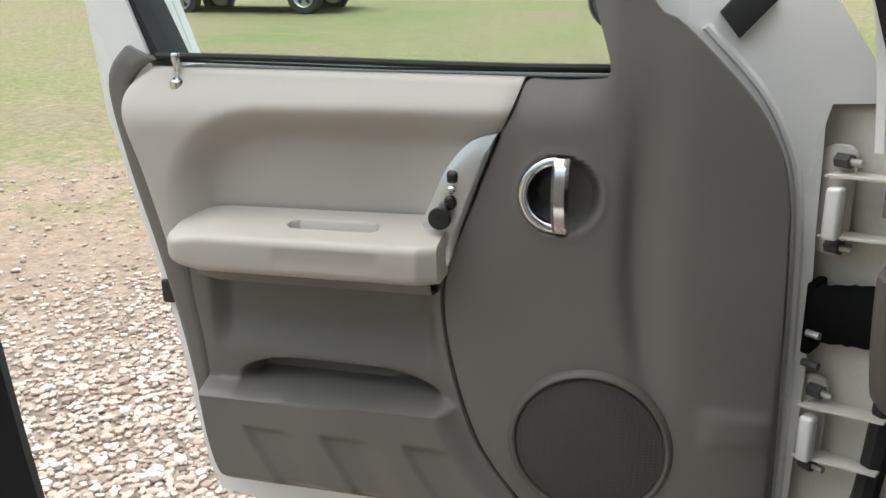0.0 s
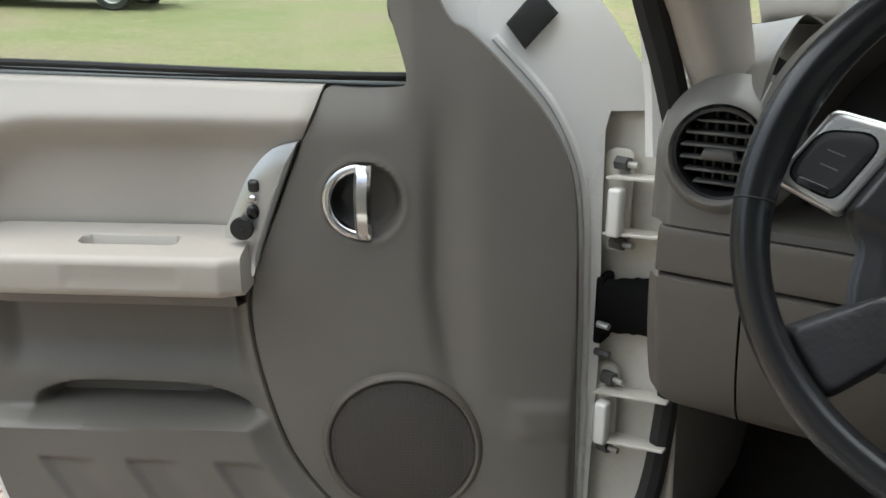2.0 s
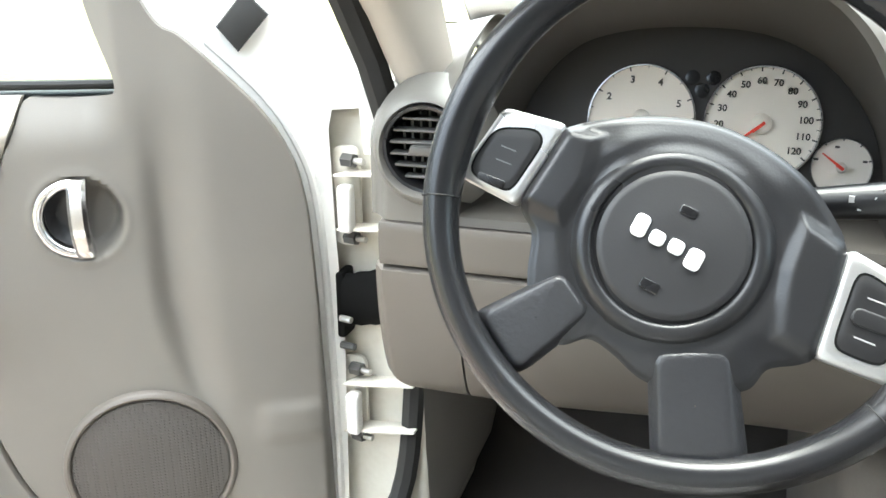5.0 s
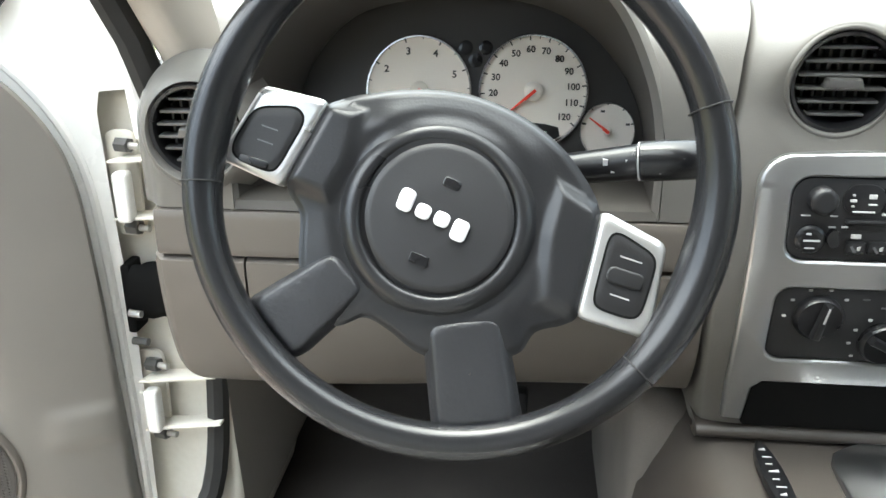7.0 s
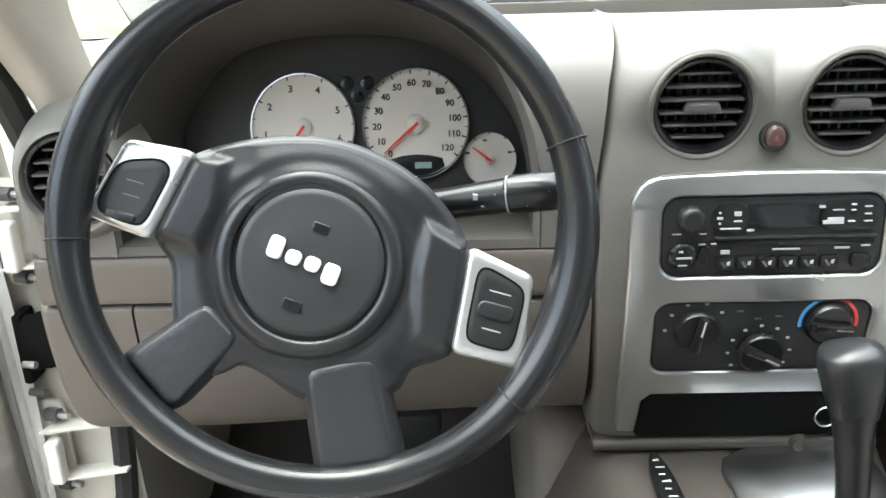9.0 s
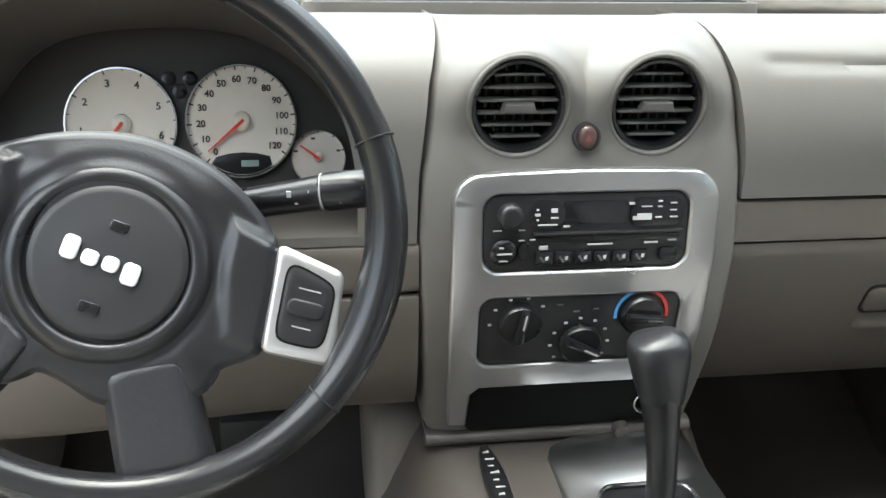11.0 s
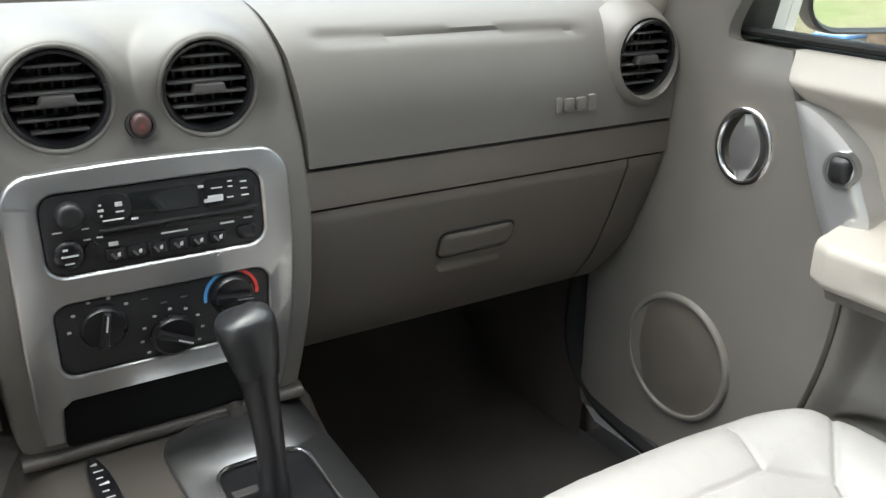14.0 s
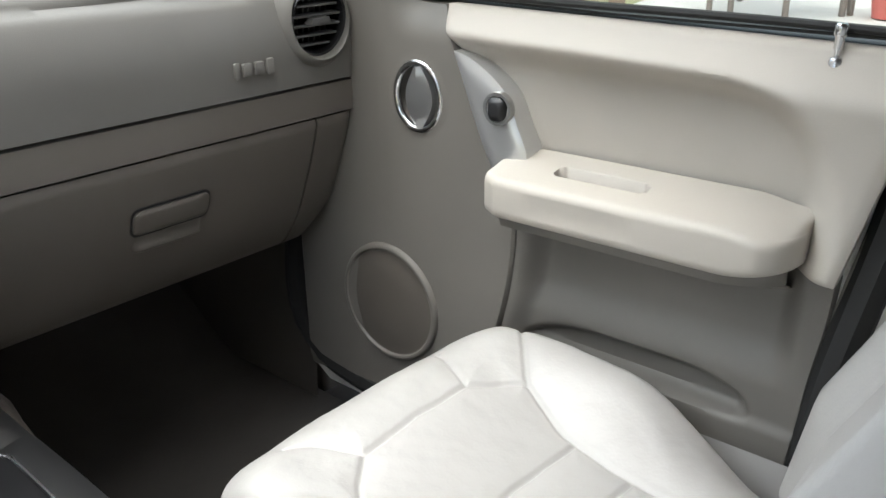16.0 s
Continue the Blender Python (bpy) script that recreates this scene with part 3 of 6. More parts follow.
    # dark strip down the rear edge
    part("rear_trim", ruled([(0.492, 1.250), (0.515, 1.238), (0.535, 1.205), (0.509, 1.1), (0.482, 0.985), (0.466, 0.86), (0.455, 0.70), (0.43, 0.645)], [(0.530, 1.268), (0.555, 1.245), (0.566, 1.205), (0.549, 1.1), (0.522, 0.985), (0.498, 0.86), (0.477, 0.70), (0.456, 0.64)], 40, 6, lambda u, z: -0.012, P), TAUPE_PANEL, d)

    # armrest with a pull slot in its top
    ua = lambda u: u if lever_out else 0.092 + (u - 0.092) * 0.935
    rows = []
    us = np.linspace(0.092, 0.470, 120)
    for u in us:
        e = min(1, (u - 0.088) / 0.012) * min(1, math.sqrt(max(0, (0.474 - u) / 0.05)))
        deep = 0.064 * math.sqrt(max(0.0, 1 - (max(0.0, u - 0.425) / 0.0455) ** 3)) * (0.75 + 0.25 * min(1, (u - 0.085) / 0.03))
        top = 1.056 - 0.008 * smooth(0.40, 0.47, u)
        bot = 0.988 + 0.010 * smooth(0.40, 0.47, u)
        row = []
        for k in range(34):
            n = -0.02 + (deep + 0.012) * k / 33
            slot = smooth(0.0, 0.0045, 0.0115 - math.hypot(max(0.0, abs(u - 0.236) - 0.050), n - 0.021))
            row.append(P(ua(u), n, top - 0.016 * (k / 33) - 0.046 * slot))
        for a in np.linspace(0, 1, 7)[1:]:
            row.append(P(ua(u), deep - 0.008 + 0.012 * math.sin(a * math.pi / 2), top - 0.016 - 0.012 * (1 - math.cos(a * math.pi / 2))))
        row.append(P(ua(u), deep + 0.004 - 0.004 * smooth(0.0, 0.012, 0.075 - abs(u - 0.232)), (top + bot) / 2 - 0.004))
        for a in np.linspace(0, 1, 7):
            row.append(P(ua(u), deep + 0.004 - 0.014 * (1 - math.cos(a * math.pi / 2)), bot + 0.014 - 0.014 * math.sin(a * math.pi / 2)))
        row.append(P(ua(u), -0.02, bot))
        rows.append(row)
    arm = sheet(rows)
    for r_ in (rows[0], rows[-1]):
        arm.faces.new([arm.verts.new(p) for p in r_])
    part("armrest", arm, CREAM, d, "light beige padded armrest with a pull slot", 55)
    ends = lambda u: min(1, math.sqrt(max(0.0, (0.455 - u) / 0.06)))
    part("armrest_underside", sheet([[P(ua(u), n, z) for n, z in ((-0.03, 0.998), (0.046 * ends(u), 0.990), (0.038 * ends(u), 0.970), (-0.03, 0.955))] for u in np.linspace(0.104, 0.455, 30)]), TAUPE_PANEL, d)

    # silver switch plate
    sh = 0.0 if lever_out else 0.016
    plate = part("switch_plate", star(resample([(0.027 - sh, 1.167), (0.058 - sh, 1.158), (0.087, 1.127), (0.108, 1.085), (0.122, 1.052), (0.112, 1.035), (0.098, 1.0), (0.090, 1.0), (0.075 - sh * 0.8, 1.045), (0.058 - sh, 1.09), (0.042 - sh, 1.13), (0.027 - sh, 1.167)], 40)[:-1].tolist(), (0.082, 1.075), lambda s: 0.012 + 0.005 * smooth(0, 0.3, s), P, 6, -0.03), SILVER, d, "satin silver switch plate")
    if lever_out:
        part("switch", star(rounded(0.074, 0.087, 1.108, 1.123, 0.004), (0.0805, 1.1155), lambda s: 0.019 + 0.004 * smooth(0, 0.4, s), P, 4, 0.005), BLACK, plate, "black lock switch")
        part("mirror_knob", lathe_at(P, 0.0945, 1.066, [(0.0095, 0.010), (0.0095, 0.022), (0.0135, 0.024), (0.0142, 0.030), (0.0130, 0.0325), (0.001, 0.0330)], 28), BLACK, plate, "round black mirror knob")
        part("switch", star(circle(0.083, 1.084, 0.0075, 16, 0.009), (0.083, 1.084), lambda s: 0.020 + 0.003 * smooth(0, 0.4, s), P, 4, 0.005), GLOSS_BLACK, plate)
        part("lock_rod", tube([P(0.0805, 0.014, 1.101), P(0.0805, 0.024, 1.1005), P(0.0805, 0.026, 1.1005)], [0.0052, 0.0052, 0.003], 12), CHROME, plate)
    else:
        part("switch", star(rounded(0.070, 0.094, 1.092, 1.120, 0.008), (0.082, 1.106), lambda s: 0.021 + 0.005 * smooth(0, 0.35, s), P, 5, 0.005), BLACK, plate, "black window switch")
        part("switch_bezel", lathe_at(P, 0.082, 1.106, [(0.021, 0.012), (0.020, 0.020), (0.0165, 0.020), (0.016, 0.014)]), SATIN, plate)
    # release handle: bright ring and lever in the dish
    ring = [P(hu + 0.038 * math.cos(a), 0.002, hz + 0.043 * math.sin(a)) for a in np.linspace(0, 2 * math.pi, 41)] if not lever_out else [P(hu + 0.004 + 0.041 * math.cos(a), 0.001, hz + 0.041 * math.sin(a)) for a in np.linspace(-math.pi / 2, math.pi / 2, 28)]
    h = part("release_handle", tube(ring, 0.0068 if lever_out else 0.0052, 10), CHROME, d, "chrome door release")
    if lever_out:
        part("lever", sheet([[P(hu - 0.001 + w * 0.010, 0.004 + 0.016 * (1 - (s * 2 - 1) ** 2) + e, hz - 0.0455 + 0.091 * s) for w, e in ((-1, -0.012), (-1, 0), (-0.6, 0.004), (0.6, 0.004), (1, 0), (1, -0.012))] for s in np.linspace(0, 1, 16)], close_v=True), CHROME, h)
        part("dish_insert", star([(hu + 0.004 + 0.036 * math.cos(a), hz + 0.037 * math.sin(a)) for a in np.linspace(-math.pi / 2, math.pi / 2, 24)], (hu + 0.018, hz), lambda s: -0.010 - 0.012 * smooth(0, 0.5, s), P, 5), BLACK, h)
    else:
        part("lever", sheet([[P(hu + 0.003 + w * 0.025 * math.sin(math.pi * (0.06 + 0.88 * s)), 0.006 + e, hz - 0.040 + 0.080 * s) for w, e in ((-1, -0.010), (-0.9, 0), (0, 0.005), (0.9, 0), (1, -0.010))] for s in np.linspace(0, 1, 16)], close_v=True), SATIN, h)
    # speaker
    su, sz = speaker
    k, flat = (1.0, 1.0) if lever_out else (0.88, 0.6)
    spk = part("speaker_ring", lathe_at(P, su, sz, [(r * k, n * flat + (0.0 if r > 0.106 else 0.004 if lever_out else 0.0055)) for r, n in ((0.1065, 0.0), (0.1045, 0.005), (0.1025, 0.0085), (0.099, 0.0098), (0.0965, 0.0085), (0.0945, 0.0030), (0.0925, 0.0030))], 56), TAUPE_SHADED if lever_out else TAUPE_PANEL, d)
    part("speaker_grille", star(circle(su, sz, 0.0932 * k, 48), (su, sz), lambda s: ((0.0105 if lever_out else 0.0120) + 0.006 * smooth(0, 0.5, s)) * flat, P, 10), GRILLE if lever_out else TAUPE_SHADED, spk, "perforated round speaker grille")
    # lock pin
    pin_u = 0.456 if lever_out else 0.441
    pin = part("lock_pin", lathe_at2(P, pin_u, -0.012, [(0.0001, 1.259), (0.005, 1.259), (0.0062, 1.257), (0.0062, 1.249), (0.0045, 1.247), (0.0045, 1.236), (0.003, 1.234), (0.003, 1.205)]), CHROME, d, "chrome lock pin")
    part("pin_collar", lathe_at2(P, pin_u, -0.012, [(0.0035, 1.229), (0.006, 1.228), (0.012 if lever_out else 0.008, 1.223), (0.012 if lever_out else 0.008, 1.205)]), CHROME, pin)
    return d, P


def lathe_at(P, cu, cz, profile, seg=24):
    return sheet([[P(cu + r * math.cos(2 * math.pi * k / seg), n, cz + r * math.sin(2 * math.pi * k / seg)) for k in range(seg)] for r, n in profile], close_v=True)


def lathe_at2(P, cu, cn, profile, seg=14):
    return sheet([[P(cu + r * math.cos(2 * math.pi * k / seg), cn + r * math.sin(2 * math.pi * k / seg), z) for k in range(seg)] for r, z in profile], close_v=True)


def grille_material(name, color):
    m = material(name, color, 0.6, fine=600, bump=0.1)
    t = m.node_tree
    p = t.nodes["Principled BSDF"]
    co = t.nodes.new("ShaderNodeTexCoord")
    v = t.nodes.new("ShaderNodeTexVoronoi")
    v.inputs["Scale"].default_value, v.inputs["Randomness"].default_value = 230, 0.0
    t.links.new(co.outputs["Object"], v.inputs["Vector"])
    r = t.nodes.new("ShaderNodeMapRange")
    r.inputs[1].default_value, r.inputs[2].default_value = 0.28, 0.42
    t.links.new(v.outputs["Distance"], r.inputs[0])
    b = t.nodes.new("ShaderNodeBump")
    b.inputs["Strength"].default_value, b.inputs["Distance"].default_value = 0.6, 0.0015
    t.links.new(r.outputs[0], b.inputs["Height"])
    t.links.new(b.outputs[0], p.inputs["Normal"])
    return m


GRILLE = grille_material("speaker_mesh", (0.055, 0.05, 0.046))
driver_door, DP = door("driver_door", "open white car door with two-tone taupe inner trim", (-1.074, -0.035), (-0.866, -0.5), (0.5, -0.866), 0.0, 0.0, (-0.09, 0.768), True)
passenger_door, PP = door("passenger_door", "closed car door with beige inner trim and armrest", (0.67, -0.175), (0.0, -1.0), (-1.0, 0.0), 0.027, 0.015, (-0.120, 0.787), False)


# ---- dashboard ----
dash = thing("dashboard", "taupe moulded dashboard with a silver centre stack", "dashboard")
UPPER = [(0.50, 1.235), (0.35, 1.285), (0.20, 1.314), (0.11, 1.318), (0.055, 1.306), (0.022, 1.282), (0.004, 1.25), (-0.005, 1.21), (-0.003, 1.158)]
DOOR = [(0.010, 1.1105), (0.0, 1.108), (0.004, 1.09), (0.018, 1.05), (0.034, 1.01), (0.052, 0.97), (0.074, 0.935), (0.098, 0.908), (0.13, 0.897), (0.18, 0.895)]


def sweep(profile, x0, x1, n, m, bend=lambda x, y, z: (x, y, z), skirt=0.02):
    """A profile (y, z) drawn from x0 to x1, its two ends turned in."""
    pr = resample(profile, m)
    xs = np.linspace(x0, x1, n)
    rows = []
    for i in range(-1, n + 1):
        x = xs[min(max(i, 0), n - 1)]
        rows.append([bend(x, y + (skirt if i in (-1, n) else 0), z) for y, z in pr])
    return sheet(rows)


def stack_half(z):
    return float(np.interp(z, [0.88, 0.93, 1.01, 1.10, 1.187, 1.267, 1.32], [0.140, 0.146, 0.152, 0.155, 0.152, 0.142, 0.128]))


def passenger_bend(x, y, z):
    """The pad sinks a little towards the door and swells round the end vent."""
    k = smooth(0.56, 0.69, x)
    z -= 0.022 * k * smooth(1.20, 1.31, z)
    r = math.hypot(x - 0.606, z - 1.238)
    if y < 0.12:
        y += 0.07 * (1 - smooth(0.045, 0.051, r))
    y += 0.03 * smooth(0.66, 0.69, x)
    x += (stack_half(z) - 0.150) * (1 - smooth(0.152, 0.26, x))
    # shallow channel across the air-bag door
    if 1.262 < z < 1.30 and y < 0.1:
        y += 0.006 * math.exp(-(((z - 1.283 + 0.008 * (x - 0.16) / 0.36) / 0.0045) ** 2)) * smooth(0.165, 0.19, x) * smooth(0.53, 0.50, x)
    return (x, y, z)


part("upper_pad", sweep(UPPER, 0.152, 0.69, 90, 90, passenger_bend), TAUPE, dash, "soft taupe passenger pad with an embossed mark")
part("trim_strip", sweep([(0.02, 1.157), (0.002, 1.155), (-0.001, 1.150), (-0.001, 1.116), (0.002, 1.1115), (0.02, 1.110)], 0.152, 0.686, 12, 20), TAUPE_SHADED, dash)
glove = part("glovebox_lid", sweep(DOOR, 0.150, 0.594, 40, 40), TAUPE_SHADED, dash, "taupe glovebox lid with a recessed latch")
part("end_panel", sweep(DOOR, 0.598, 0.686, 12, 40, lambda x, y, z: (x - 0.035 * smooth(0.985, 0.90, z) * smooth(0.60, 0.686, x), y + 0.02 * smooth(0.65, 0.686, x), z)), TAUPE_SHADED, dash)


def glove_y(z):
    return float(np.interp(-z, [-1.109, -1.05, -1.01, -0.97, -0.938], [0.0, 0.018, 0.034, 0.052, 0.070]))


def on_glove(a, n, b):
    return (a, glove_y(b) - n, b)


part("latch", star(rounded(0.325, 0.428, 1.018, 1.050, 0.009), (0.376, 1.034), lambda s: 0.004 + 0.004 * smooth(0, 0.25, s), on_glove, 6, -0.01), TAUPE_SHADED, glove, "taupe push latch")
part("latch_frame", holeplate(rounded(0.322, 0.431, 1.0145, 1.0535, 0.011), [rounded(0.3245, 0.4285, 1.0175, 1.0505, 0.009)], -0.01, 0.0012, on_glove), BLACK, glove)
rows = []
for b, n in ((1.0145, -0.004), (1.0140, 0.0008), (1.006, 0.0015), (1.000, 0.0045), (0.996, 0.0072), (0.993, 0.0068), (0.991, 0.0035), (0.990, -0.004)):
    rows.append([on_glove(0.375 + 0.049 * a, (n if abs(a) < 0.97 else -0.004) * (1 - 0.6 * abs(a) ** 8), b + 0.003 * a ** 6) for a in np.linspace(-1, 1, 25)])
part("latch_scoop", sheet(rows), TAUPE_SHADED, glove, "shallow finger scoop under the latch", 60)
# embossed mark kept as plain raised bars
for a, b, h in ((0.466, 0.474, 0.020), (0.478, 0.492, 0.016), (0.496, 0.510, 0.016), (0.514, 0.526, 0.020)):
    part("embossed_mark", prism(rounded(a, b, 1.192 - h / 2, 1.192 + h / 2, 0.003), 0.0, 0.004, lambda p, n, q: (p, -0.006 - n, q), 0.0015), TAUPE, dash)

# Taupe darkened to carry the shade deep inside the dial hood.
HOOD = material("hood_shade_taupe", (0.064, 0.058, 0.051), 0.6, fine=700, bump=0.2)
# driver's side: hood over the dials, the end by the door, knee panels
ARCH_OUT = [(-0.605, 1.12), (-0.603, 1.19), (-0.585, 1.268), (-0.53, 1.330), (-0.46, 1.360), (-0.39, 1.367), (-0.31, 1.357), (-0.25, 1.320), (-0.212, 1.25), (-0.200, 1.19), (-0.200, 1.12)]
ARCH_IN = [(-0.592, 1.12), (-0.590, 1.185), (-0.572, 1.258), (-0.522, 1.316), (-0.46, 1.345), (-0.39, 1.352), (-0.305, 1.344), (-0.256, 1.306), (-0.224, 1.244), (-0.212, 1.185), (-0.212, 1.12)]
ARCH_BACK = [(-0.560, 1.125), (-0.560, 1.175), (-0.548, 1.232), (-0.51, 1.280), (-0.46, 1.300), (-0.39, 1.306), (-0.32, 1.299), (-0.266, 1.272), (-0.228, 1.228), (-0.210, 1.18), (-0.208, 1.125)]
o, i_, b_ = resample(ARCH_OUT, 60), resample(ARCH_IN, 60), resample(ARCH_BACK, 60)
rows = [[(x, 0.36, z - 0.085) for x, z in o], [(x, 0.20, z - 0.028) for x, z in o], [(x, 0.12, z) for x, z in o], [(x, 0.03, z) for x, z in o], [(x, 0.008, z) for x, z in o], [(x * 0.5 + x2 * 0.5, 0.0, z * 0.5 + z2 * 0.5) for (x, z), (x2, z2) in zip(o, i_)], [(x, 0.006, z) for x, z in i_]]
for k in range(1, 9):
    s = k / 8
    rows.append([(x + (x2 - x) * s, 0.006 + 0.115 * s, z + (z2 - z) * s) for (x, z), (x2, z2) in zip(i_, b_)])
part("dial_hood", sheet(rows[:7]), TAUPE, dash, "deep taupe hood over the dials")
part("hood_inside", sheet(rows[6:]), HOOD, dash, "hood inside, taupe darkened for the shade there")


def end_bend(x, y, z):
    k = smooth(-0.60, -0.685, x)
    z -= 0.062 * smooth(-0.56, -0.66, x) * smooth(1.16, 1.31, z) * (1 - 0.75 * smooth(0.07, 0.16, y))
    r = math.hypot(x + 0.624, z - 1.196)
    if y < 0.12:
        y += 0.07 * (1 - smooth(0.041, 0.047, r))
    return (x, y + 0.02 * smooth(-0.665, -0.69, x), z)


LEFT = [(0.50, 1.235), (0.35, 1.285), (0.20, 1.314), (0.11, 1.318), (0.055, 1.306), (0.022, 1.282), (0.006, 1.25), (0.0, 1.21), (0.0, 1.122)]
part("outer_end", sweep(LEFT, -0.690, -0.596, 40, 90, end_bend), TAUPE, dash, "taupe dash end with a round vent")
part("inner_cheek", sweep(LEFT, -0.204, -0.1535, 14, 70, lambda x, y, z: (x - (stack_half(z) - 0.150) * smooth(-0.204, -0.156, x) - float(np.interp(z, [1.19, 1.25, 1.30, 1.32], [0.0, 0.014, 0.044, 0.066])) * smooth(-0.160, -0.204, x), y, z)), TAUPE, dash)
part("hood_fillet", sweep(LEFT[:5], -0.243, -0.200, 12, 30, skirt=0), TAUPE, dash)
# The ledge takes the hood's shade colour too.
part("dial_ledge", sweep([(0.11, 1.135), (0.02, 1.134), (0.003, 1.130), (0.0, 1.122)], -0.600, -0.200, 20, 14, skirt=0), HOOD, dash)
part("trim_strip", sweep([(0.014, 1.1215), (0.000, 1.120), (-0.004, 1.115), (-0.004, 1.080), (0.000, 1.0755), (0.014, 1.0745)], -0.674, -0.156, 20, 20), TAUPE_SHADED, dash, "taupe strip under the dials")
KNEE = [(0.014, 1.0735), (0.001, 1.0715), (-0.004, 1.064), (0.0, 1.02), (0.008, 0.98), (0.020, 0.945), (0.034, 0.922), (0.055, 0.910), (0.10, 0.906)]
part("fuse_cover", sweep(KNEE, -0.684, -0.5905, 24, 40, lambda x, y, z: (x + 0.022 * smooth(0.945, 0.905, z) ** 2 * smooth(-0.64, -0.684, x), y + 0.014 * smooth(-0.672, -0.684, x), z), 0.03), TAUPE_SHADED, dash, "taupe side knee cover")
part("knee_panel", sweep(KNEE, -0.588, -0.156, 30, 40, lambda x, y, z: (x, y, z + 0.016 * smooth(-0.56, -0.25, x) * smooth(1.0, 0.91, z))), TAUPE_SHADED, dash)
# top of the dashboard to the windscreen
part("dash_top", sheet([[(x, y + 0.10 * (1 - (x / 0.7) ** 2), z + 0.0 * x) for x in np.linspace(-0.69, 0.69, 30)] for y, z in ((0.17, 1.303), (0.22, 1.300), (0.30, 1.288), (0.40, 1.262), (0.50, 1.232))]), TAUPE, dash)
part("defroster_bezel", prism(rounded(-0.26, 0.26, 0.160, 0.220, 0.024), -0.022, 0.004, lambda a, n, b: (a, b + 0.05 * (1 - (a / 0.5) ** 2), 1.323 + n - 0.06 * (b - 0.165)), 0.002), TAUPE, dash)
grill = part("defroster_grille", prism(rounded(-0.25, 0.25, 0.172, 0.208, 0.015), 0.004, 0.006, lambda a, n, b: (a, b + 0.05 * (1 - (a / 0.5) ** 2), 1.323 + n - 0.06 * (b - 0.165)), 0.001), BLACK, dash, "long black defroster grille")
for k in range(5):
    y = 0.177 + 0.0065 * k
    part("grille_bar", tube([(a, y + 0.05 * (1 - (a / 0.5) ** 2), 1.3300 - 0.06 * (y - 0.165)) for a in np.linspace(-0.24, 0.24, 14)], 0.0013, 6), TAUPE, grill)
for s, z in ((-1, 1.263), (1, 1.292)):
    part("side_demister", prism([(s * 0.628, 0.045), (s * 0.652, 0.062), (s * 0.628, 0.080), (s * 0.604, 0.062)], 0, 0.006, lambda a, n, b: (a, b + 0.02, z + n), 0.002), BLACK, dash, "small black side demister")

# black band printed along the foot of the windscreen
part("screen_band", sheet([[(x * w, y - 0.12 * x * x - 0.012, z) for x in np.linspace(-1, 1, 25)] for y, z, w in ((0.60, 1.222, 0.70), (0.56, 1.250, 0.694), (0.50, 1.287, 0.688))]), BLACK, car, "black band along the windscreen foot")

HAZARD_MARK = plain("faded_red_print", (0.17, 0.045, 0.04), 0.5)

# ---- centre stack ----
STACK = [(0.30, 1.300), (0.12, 1.319), (0.06, 1.312), (0.026, 1.292), (0.008, 1.262), (0.0, 1.225), (-0.007, 1.19), (-0.012, 1.14), (-0.013, 1.09), (-0.009, 1.04), (0.0, 0.99), (0.014, 0.94), (0.024, 0.905), (0.030, 0.88)]


def stack_y(z):
    zz = [p[1] for p in STACK[1:]][::-1]
    yy = [p[0] for p in STACK[1:]][::-1]
    return float(np.interp(z, zz, yy))


def vent_bulge(x, y, z):
    """Depth of the stack's face at x and z: it swells into a brow over each round vent."""
    cx = -0.067 if x < -0.003 else 0.061
    r = math.hypot(x - cx, z - 1.249)
    if y > 0.125 or r > 0.074:
        return y
    up = (z - 1.249) / max(r, 1e-6)
    brow = 0.16 + 0.84 * smooth(-0.80, 0.60, up)
    w = smooth(0.068, 0.047, r)
    flat = stack_y(1.249) + 0.10 * (z - 1.249)
    return y * (1 - w) + flat * w - 0.0195 * brow * smooth(0.073, 0.046, r)


rows = []
for y, z in resample(STACK, 230):
    h = stack_half(z)
    row = [(-h - 0.004, y + 0.09, z), (-h - 0.003, y + 0.03, z), (-h, y + 0.012, z)]
    for a in np.linspace(-1, 1, 151):
        x = a * (h - 0.004)
        yy = vent_bulge(x, y, z) + 0.006 * abs(a) ** 8
        for cx in (-0.067, 0.061):
            if y < 0.12:
                yy += 0.05 * (1 - smooth(0.0435, 0.0450, math.hypot(x - cx, z - 1.249)))
        row.append((x, yy, z))
    row += [(h, y + 0.012, z), (h + 0.003, y + 0.03, z), (h + 0.004, y + 0.09, z)]
    rows.append(row)
stack = part("stack_shell", sheet(rows), TAUPE, dash, "taupe centre stack with two hooded vents", 60)

for cx in (-0.067, 0.061):
    hood = []
    for rr, out in ((0.0415, -0.03), (0.0420, -0.004), (0.0428, -0.0012), (0.0440, 0.0006), (0.0456, 0.0009), (0.0470, 0.0002), (0.0480, -0.0012)):
        ring = []
        for k in range(72):
            a = 2 * math.pi * k / 72
            x, z = cx + rr * math.cos(a), 1.249 + rr * math.sin(a)
            ring.append((x, vent_bulge(x, stack_y(min(z, 1.316)), z) - out, z))
        hood.append(ring)
    part("vent_lip", sheet(hood, close_v=True), TAUPE, stack, "rounded lip round the vent", 70)


def on_stack(a, n, b):
    return (a, stack_y(b) - n, b)


